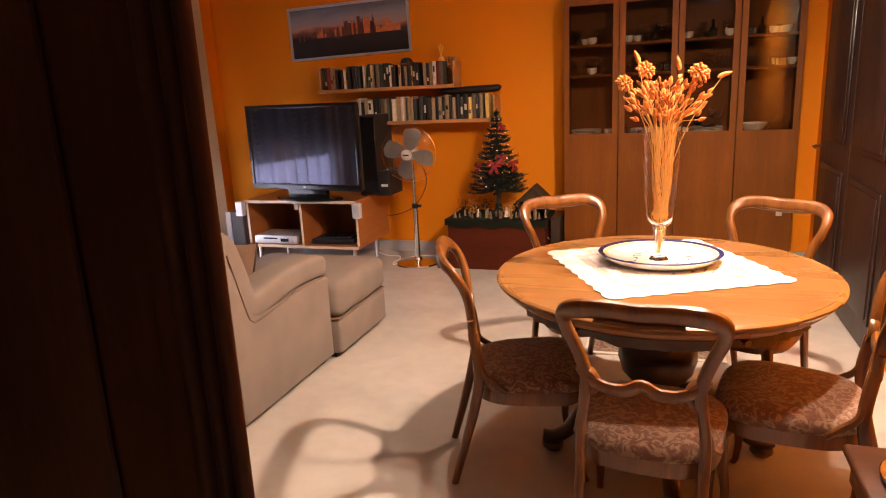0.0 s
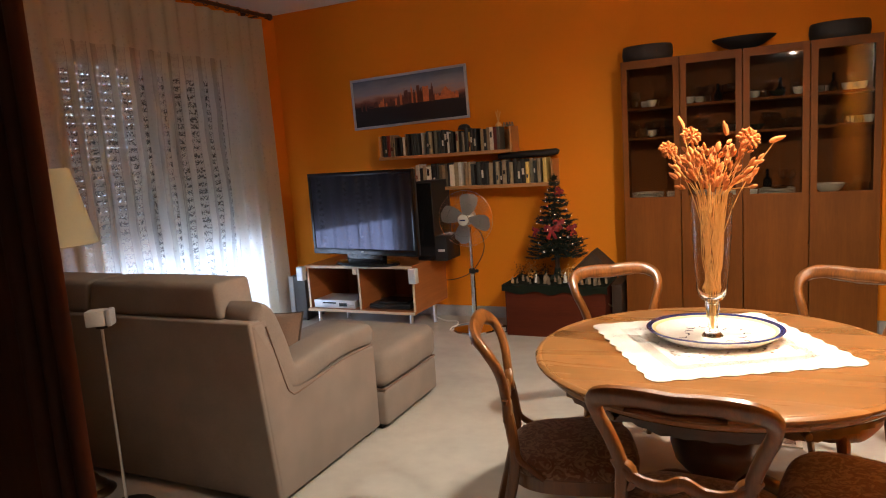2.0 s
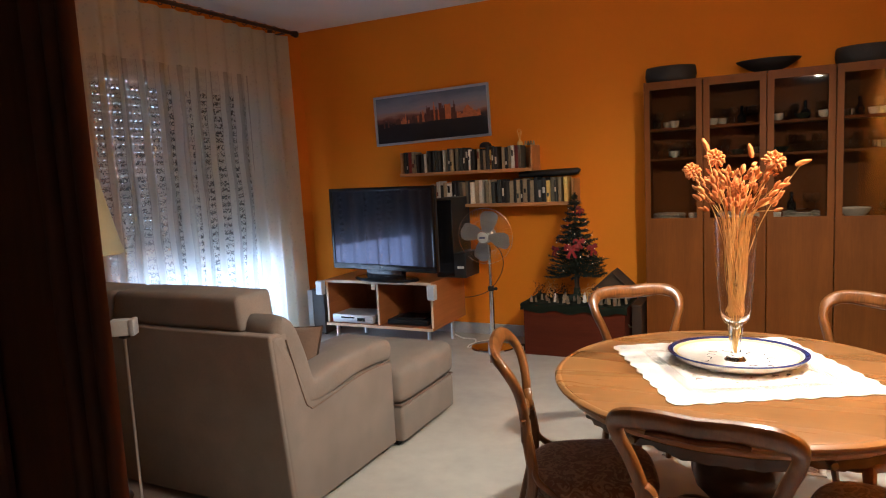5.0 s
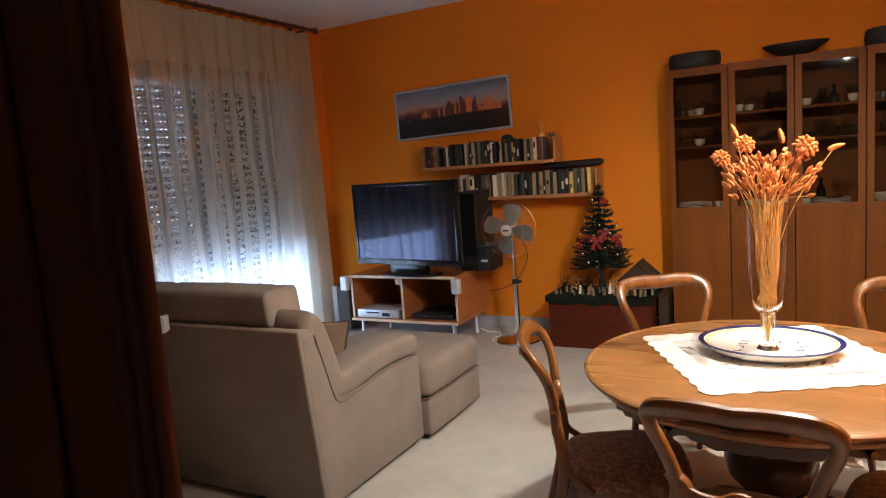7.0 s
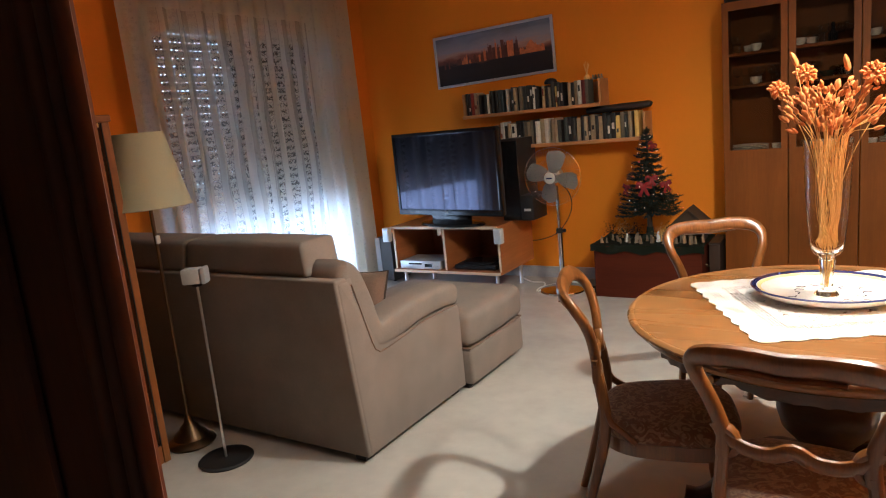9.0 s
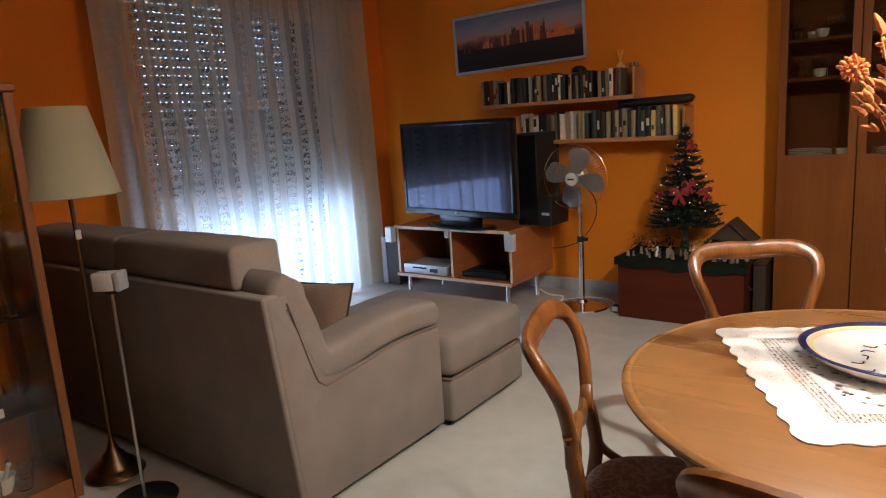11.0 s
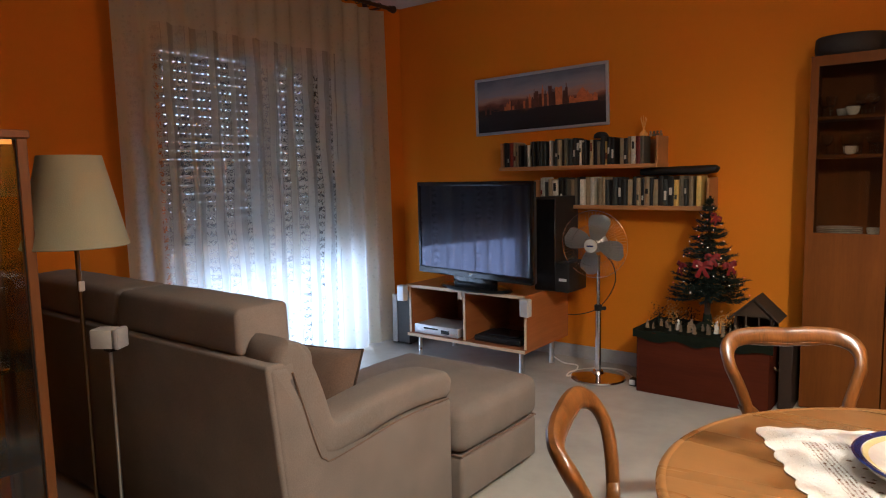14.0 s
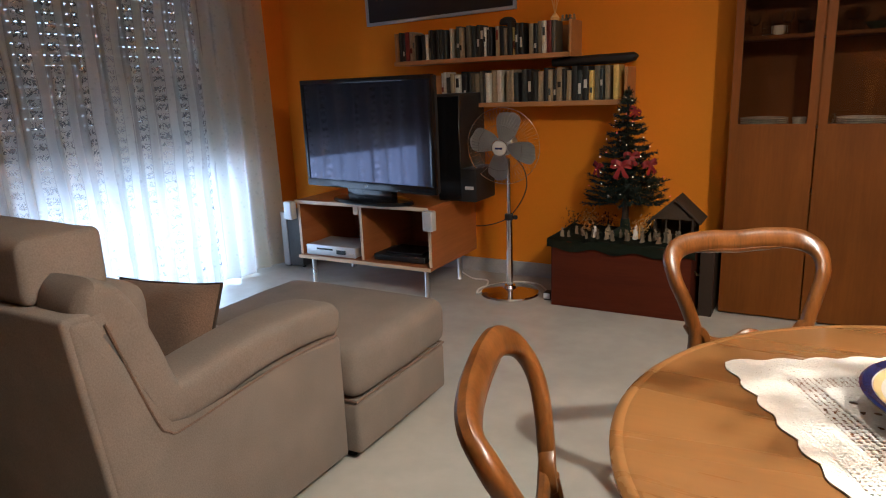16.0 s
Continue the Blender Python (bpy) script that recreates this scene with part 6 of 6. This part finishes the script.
# ---- behind the sofa: lamp, speaker stand, vitrine ----
lampst = thing("floor_lamp", pose(-2.225, 1.65, 0), "bronze floor lamp with cream fabric shade, switched off", "floor lamp")
part("base", turned([(0, 0), (0.115, 0), (0.12, 0.008), (0.112, 0.02), (0.085, 0.035), (0.08, 0.05), (0.05, 0.075), (0.045, 0.09), (0.025, 0.11), (0.02, 0.13), (0.012, 0.15), (0.012, 0.16)], 36), BRONZE, lampst)
part("pole", turned([(0.009, 0.158), (0.009, 1.37)], 12), BRONZE, lampst)
sh = turned([(0.190, 1.207), (0.112, 1.553), (0.1095, 1.553), (0.1875, 1.2072)], 48, ring=True)
part("shade", sh, SHADE, lampst, "cream fabric lampshade")
part("shade_ring", turned([(0.1885, 1.205), (0.192, 1.208), (0.190, 1.213), (0.1865, 1.212)], 48, ring=True), SHADE, lampst)
bm = bmesh.new()
for k in range(3):
    a = k * 2.094
    sweep(bm, [(0, 0, 1.37), (0.112 * math.cos(a), 0.112 * math.sin(a), 1.54)], (0.003, 0.003), (0.1, 0.2, 1), 5)
part("shade_carrier", bm, BRONZE, lampst)
part("switch", boxes((0.012, 0.02, -0.012, 0.012, 1.03, 1.07), bevel=0.003), GREYPLASTIC, lampst, "small white cord switch")

ss = thing("speaker_stand", pose(-1.90, 1.595, 0), "thin steel speaker stand with round black base", "speaker stand")
part("base", turned([(0, 0), (0.125, 0), (0.128, 0.006), (0.12, 0.014), (0, 0.016)], 36), BLACKMATT, ss)
part("pole", turned([(0.0065, 0.015), (0.0065, 0.86)], 10), STEEL, ss)
part("cradle", boxes((-0.02, 0.02, -0.015, 0.015, 0.85, 0.862), bevel=0.002), BLACKMATT, ss)
sp = thing("satellite_speaker", pose(-1.90, 1.595, 0.8645, 0, 0, 32), "small pale grey satellite speaker on a thin stand", "speaker", "satellite speakers")
part("housing", boxes((-0.055, 0.03, -0.035, 0.03, 0, 0.07), bevel=0.008, seg=2), GREYPLASTIC, sp)
part("grille", boxes((0.0305, 0.055, -0.037, 0.032, -0.002, 0.073), bevel=0.008, seg=2), SILVERPLASTIC, sp)

VX, VY0, VY1, VH, VD = -2.165, 1.03, 1.485, 1.61, 0.36
vit = thing("glass_vitrine", pose(VX, VY0, 0), "glass display vitrine with wooden frame, full of small glassware", "vitrine")
VW = VY1 - VY0
for x, y in ((-0.035, 0), (-0.035, VW - 0.035), (-VD, 0), (-VD, VW - 0.035)):
    part("post", boxes((x, x + 0.035, y, y + 0.035, 0, VH), bevel=0.003), VITRINEWOOD, vit)
part("top", boxes((-VD - 0.005, 0.008, -0.008, VW + 0.008, VH, VH + 0.03), bevel=0.004), VITRINEWOOD, vit)
part("bottom", boxes((-VD + 0.035, -0.035, 0.003, VW - 0.003, 0.0, 0.09), (-0.034, -0.004, 0.036, VW - 0.036, 0, 0.09), bevel=0.002), VITRINEWOOD, vit)
part("back_pane", boxes((-VD + 0.002, -VD + 0.007, 0.036, VW - 0.036, 0.092, VH - 0.002), bevel=0), VITGLASS, vit, "clear glass back")
part("front_pane", boxes((-0.012, -0.007, 0.036, VW - 0.036, 0.092, VH - 0.002), bevel=0), VITGLASS, vit, "clear glass door")
for y in (0.012, VW - 0.018):
    part("side_pane", boxes((-VD + 0.036, -0.036, y, y + 0.005, 0.092, VH - 0.002), bevel=0), VITGLASS, vit)
part("seal", boxes((-0.0065, 0.0005, 0.0355, 0.039, 0.092, VH - 0.002), (-0.0065, 0.0005, VW - 0.039, VW - 0.0355, 0.092, VH - 0.002), (-0.0065, 0.0005, 0.039, VW - 0.039, VH - 0.006, VH - 0.002), bevel=0), BLACKMATT, vit, "dark door seal")
for y in (0.05, VW - 0.09):
    part("hinge", boxes((-0.004, 0.003, y, y + 0.04, VH - 0.022, VH - 0.004), bevel=0.001), mat("brass_hinge", (0.75, 0.52, 0.2), rough=0.3, metal=1.0), vit, "brass hinge plate")
VSH = (0.41, 0.78, 1.155)
for z in VSH:
    part("glass_shelf", boxes((-VD + 0.01, -0.03, 0.02, VW - 0.02, z - 0.006, z), bevel=0), SHELFGLASS, vit, "glass shelf")
rnd = random.Random(15)
vz = [0.0905] + [z + 0.0005 for z in VSH]
for z in vz:
    for i in range(6):
        p = rnd.choice((P_WINE, P_TUMB, P_CUP, P_WINE, P_JUG, P_TUMB))
        put(p, VX - 0.08 - 0.09 * (i % 3) - rnd.uniform(0, 0.02), VY0 + 0.09 + 0.15 * (i // 3) + rnd.uniform(0, 0.11), z, rnd.uniform(0, 360))
put(P_WINE, VX - 0.1, VY0 + 0.2, VSH[1] + 0.0005)
bm = turned([(0.05, 0), (0.05, 0.01), (0.058, 0.2), (0.055, 0.2), (0.047, 0.014), (0, 0.012)], 24)
solid("glass_cylinder", bm, CRYSTAL, "tall clear cut-glass vase inside the vitrine", "vase", m=pose(VX - 0.2, VY0 + 0.21, VSH[1] + 0.0005))
mort = thing("mortar_and_pestle", pose(VX - 0.13, VY0 + 0.22, 0.0905), "small white mortar with pestle inside the vitrine", "mortar")
part("bowl", turned([(0.03, 0), (0.032, 0.008), (0.042, 0.03), (0.05, 0.07), (0.044, 0.07), (0.036, 0.03), (0, 0.018)], 24), PORCELAIN, mort)
bm = bmesh.new()
sweep(bm, [(-0.01, 0, 0.025), (0.015, 0.01, 0.07), (0.045, 0.02, 0.125)], [(0.022, 0.022), (0.014, 0.014), (0.018, 0.018)], (0, 1, 0), 10, power=2)
part("pestle", bm, PORCELAIN, mort)
cardb = solid("name_card", boxes((-0.001, 0.001, -0.03, 0.03, 0, 0.035), bevel=0), PAPER, "small plain white card standing on a vitrine shelf", "card", m=pose(VX - 0.06, VY0 + 0.22, VSH[0] + 0.0005))
bm = boxes((-0.006, 0.006, -0.055, 0.055, 0, 0.085), bevel=0.002)
sf = thing("photo_frame", pose(VX - 0.30, VY0 + 0.18, VSH[2] + 0.0005, 0, -8, 0), "small framed picture standing in the vitrine", "picture frame")
part("frame", bm, BRONZE, sf)
part("picture", boxes((0.0062, 0.0072, -0.045, 0.045, 0.01, 0.075), bevel=0), PAPER, sf, "faded pale picture")
bf = thing("botanical_picture", pose(VX - VD + 0.009, VY0 + 0.30, 1.40), "small pale framed drawing inside the vitrine", "picture frame")
part("frame", boxes((0, 0.012, -0.10, 0.10, 0, 0.2), bevel=0.003), EDGEWOOD, bf)
part("picture", boxes((0.0122, 0.0132, -0.085, 0.085, 0.015, 0.185), bevel=0), GREYGLAZE, bf, "faded drawing")

jar = thing("porcelain_jar", pose(VX - 0.17, VY0 + 0.25, VH + 0.03), "large celadon porcelain jar with dark blue painted leaves", "jar")
JP = [(0.055, 0), (0.06, 0.008), (0.062, 0.05), (0.085, 0.13), (0.098, 0.19), (0.095, 0.22), (0.098, 0.225), (0.094, 0.24), (0.098, 0.30), (0.10, 0.42), (0.085, 0.46), (0.05, 0.48), (0.05, 0.50), (0.045, 0.50), (0.045, 0.48), (0, 0.47)]
part("body", turned(JP, 40), GREYGLAZE, jar)
part("rim_band", turned([(0.0955, 0.216), (0.1005, 0.2225), (0.1005, 0.2285), (0.0955, 0.235)], 40, ring=True), mat("gilt_band", (0.7, 0.5, 0.25), rough=0.3, metal=0.6), jar, "gilt band round the jar")
rnd = random.Random(8)
bm = bmesh.new()
for i in range(80):
    a, z = rnd.uniform(0, 6.283), rnd.choice((rnd.uniform(0.10, 0.20), rnd.uniform(0.26, 0.40)))
    r = np.interp(z, [p[1] for p in JP[:12]], [p[0] for p in JP[:12]])
    c = Vector((r * math.cos(a), r * math.sin(a), z))
    n_ = Vector((math.cos(a), math.sin(a), 0))
    t_ = Vector((-math.sin(a), math.cos(a), 0))
    ang = rnd.uniform(0, 3.14)
    d = (t_ * math.cos(ang) + Vector((0, 0, 1)) * math.sin(ang)) * rnd.uniform(0.012, 0.024)
    e = d.cross(n_) * 0.5
    sweep(bm, [c - d, c, c + d], [(0.002, 0.003), (0.014, 0.003), (0.002, 0.003)], n_, 6)
part("painted_leaf", bm, BLUEGLAZE, jar, "dark blue painted leaves")["kind"] = "stuff"

# ---- armchair beside the vitrine ----
arm = thing("armchair", pose(-2.02, 0.70, 0, 0, 0, -82), "dark carved wooden armchair with tapestry seat", "armchair")
bm = cushion(bmesh.new(), -0.26, 0.26, -0.25, 0.27, 0.36, 0.46, 0.035, 0.02, 5)
part("seat", bm, TAPESTRY, arm, "dark tapestry seat")
part("seat_frame", boxes((-0.27, 0.27, -0.26, 0.28, 0.28, 0.36), bevel=0.01, seg=2), WALNUT, arm)
for s in (-1, 1):
    bm = bmesh.new()
    sweep(bm, spline([(s * 0.27, -0.27, 0.66), (s * 0.285, -0.1, 0.645), (s * 0.29, 0.1, 0.622), (s * 0.29, 0.22, 0.628), (s * 0.288, 0.29, 0.605), (s * 0.286, 0.30, 0.585)], 24), (0.032, 0.045), (1, 0, 0), 10)
    sweep(bm, spline([(s * 0.285, 0.17, 0.36), (s * 0.29, 0.12, 0.45), (s * 0.29, 0.19, 0.55), (s * 0.29, 0.20, 0.615)], 12), (0.03, 0.035), (1, 0, 0), 8)
    part("armrest", bm, WALNUT, arm)
    for y, yb in ((0.25, 0.27), (-0.24, -0.29)):
        bm = bmesh.new()
        sweep(bm, spline([(s * 0.245, y, 0.29), (s * 0.255, (y + yb) / 2 + 0.01, 0.15), (s * 0.25, yb, 0.0)], 10), [(0.055 - 0.002 * i, 0.055 - 0.002 * i) for i in range(11)], (1, 0, 0), 8)
        part("leg", bm, WALNUT, arm)
bm = cushion(bmesh.new(), -0.21, 0.21, -0.285, -0.215, 0.50, 0.92, 0.03, 0.015, 4)
part("backrest", bm, TAPESTRY, arm)
bm = bmesh.new()
sweep(bm, spline([(-0.25, -0.26, 0.30), (-0.255, -0.265, 0.6), (-0.24, -0.275, 0.92), (-0.1, -0.28, 0.985), (0, -0.28, 1.0), (0.1, -0.28, 0.985), (0.24, -0.275, 0.92), (0.255, -0.265, 0.6), (0.25, -0.26, 0.30)], 50), (0.05, 0.045), (0, 1, 0), 10)
part("back_frame", bm, WALNUT, arm)

# ---- low side table with tray, beside the doorway ----
st = thing("side_table", pose(1.25, 1.27, 0), "dark carved low wooden side table", "side table")
part("tabletop", boxes((-0.20, 0.20, -0.20, 0.20, 0.43, 0.46), bevel=0.012, seg=3), WALNUT, st)
part("apron", boxes((-0.18, 0.18, -0.18, 0.18, 0.35, 0.4295), bevel=0.008, seg=2), WALNUT, st)
for x in (-0.155, 0.155):
    for y in (-0.155, 0.155):
        part("leg", turned([(0.014, 0), (0.022, 0.02), (0.016, 0.06), (0.026, 0.14), (0.016, 0.2), (0.024, 0.28), (0.02, 0.3495)], 16, (x, y, 0)), WALNUT, st)
solid("metal_tray", turned([(0.12, 0), (0.135, 0.004), (0.145, 0.016), (0.142, 0.018), (0.13, 0.008), (0, 0.006)], 40), CHROME, "round polished silver tray on the side table", "tray", m=pose(1.24, 1.28, 0.4605))

# ---- rug between table and bookcases ----
rg = thing("rug", pose(0.52, 3.34, 0), "small dark red patterned rug with cream border", "rug")
part("pile", boxes((-0.34, 0.34, -0.25, 0.25, 0.0005, 0.008), bevel=0.003), RUG, rg)
part("border", boxes((-0.37, 0.37, -0.275, -0.2505, 0.0005, 0.009), (-0.37, 0.37, 0.2505, 0.275, 0.0005, 0.009), (-0.37, -0.3405, -0.25, 0.25, 0.0005, 0.009), (0.3405, 0.37, -0.25, 0.25, 0.0005, 0.009), bevel=0.002), PAPER, rg, "cream woven border")
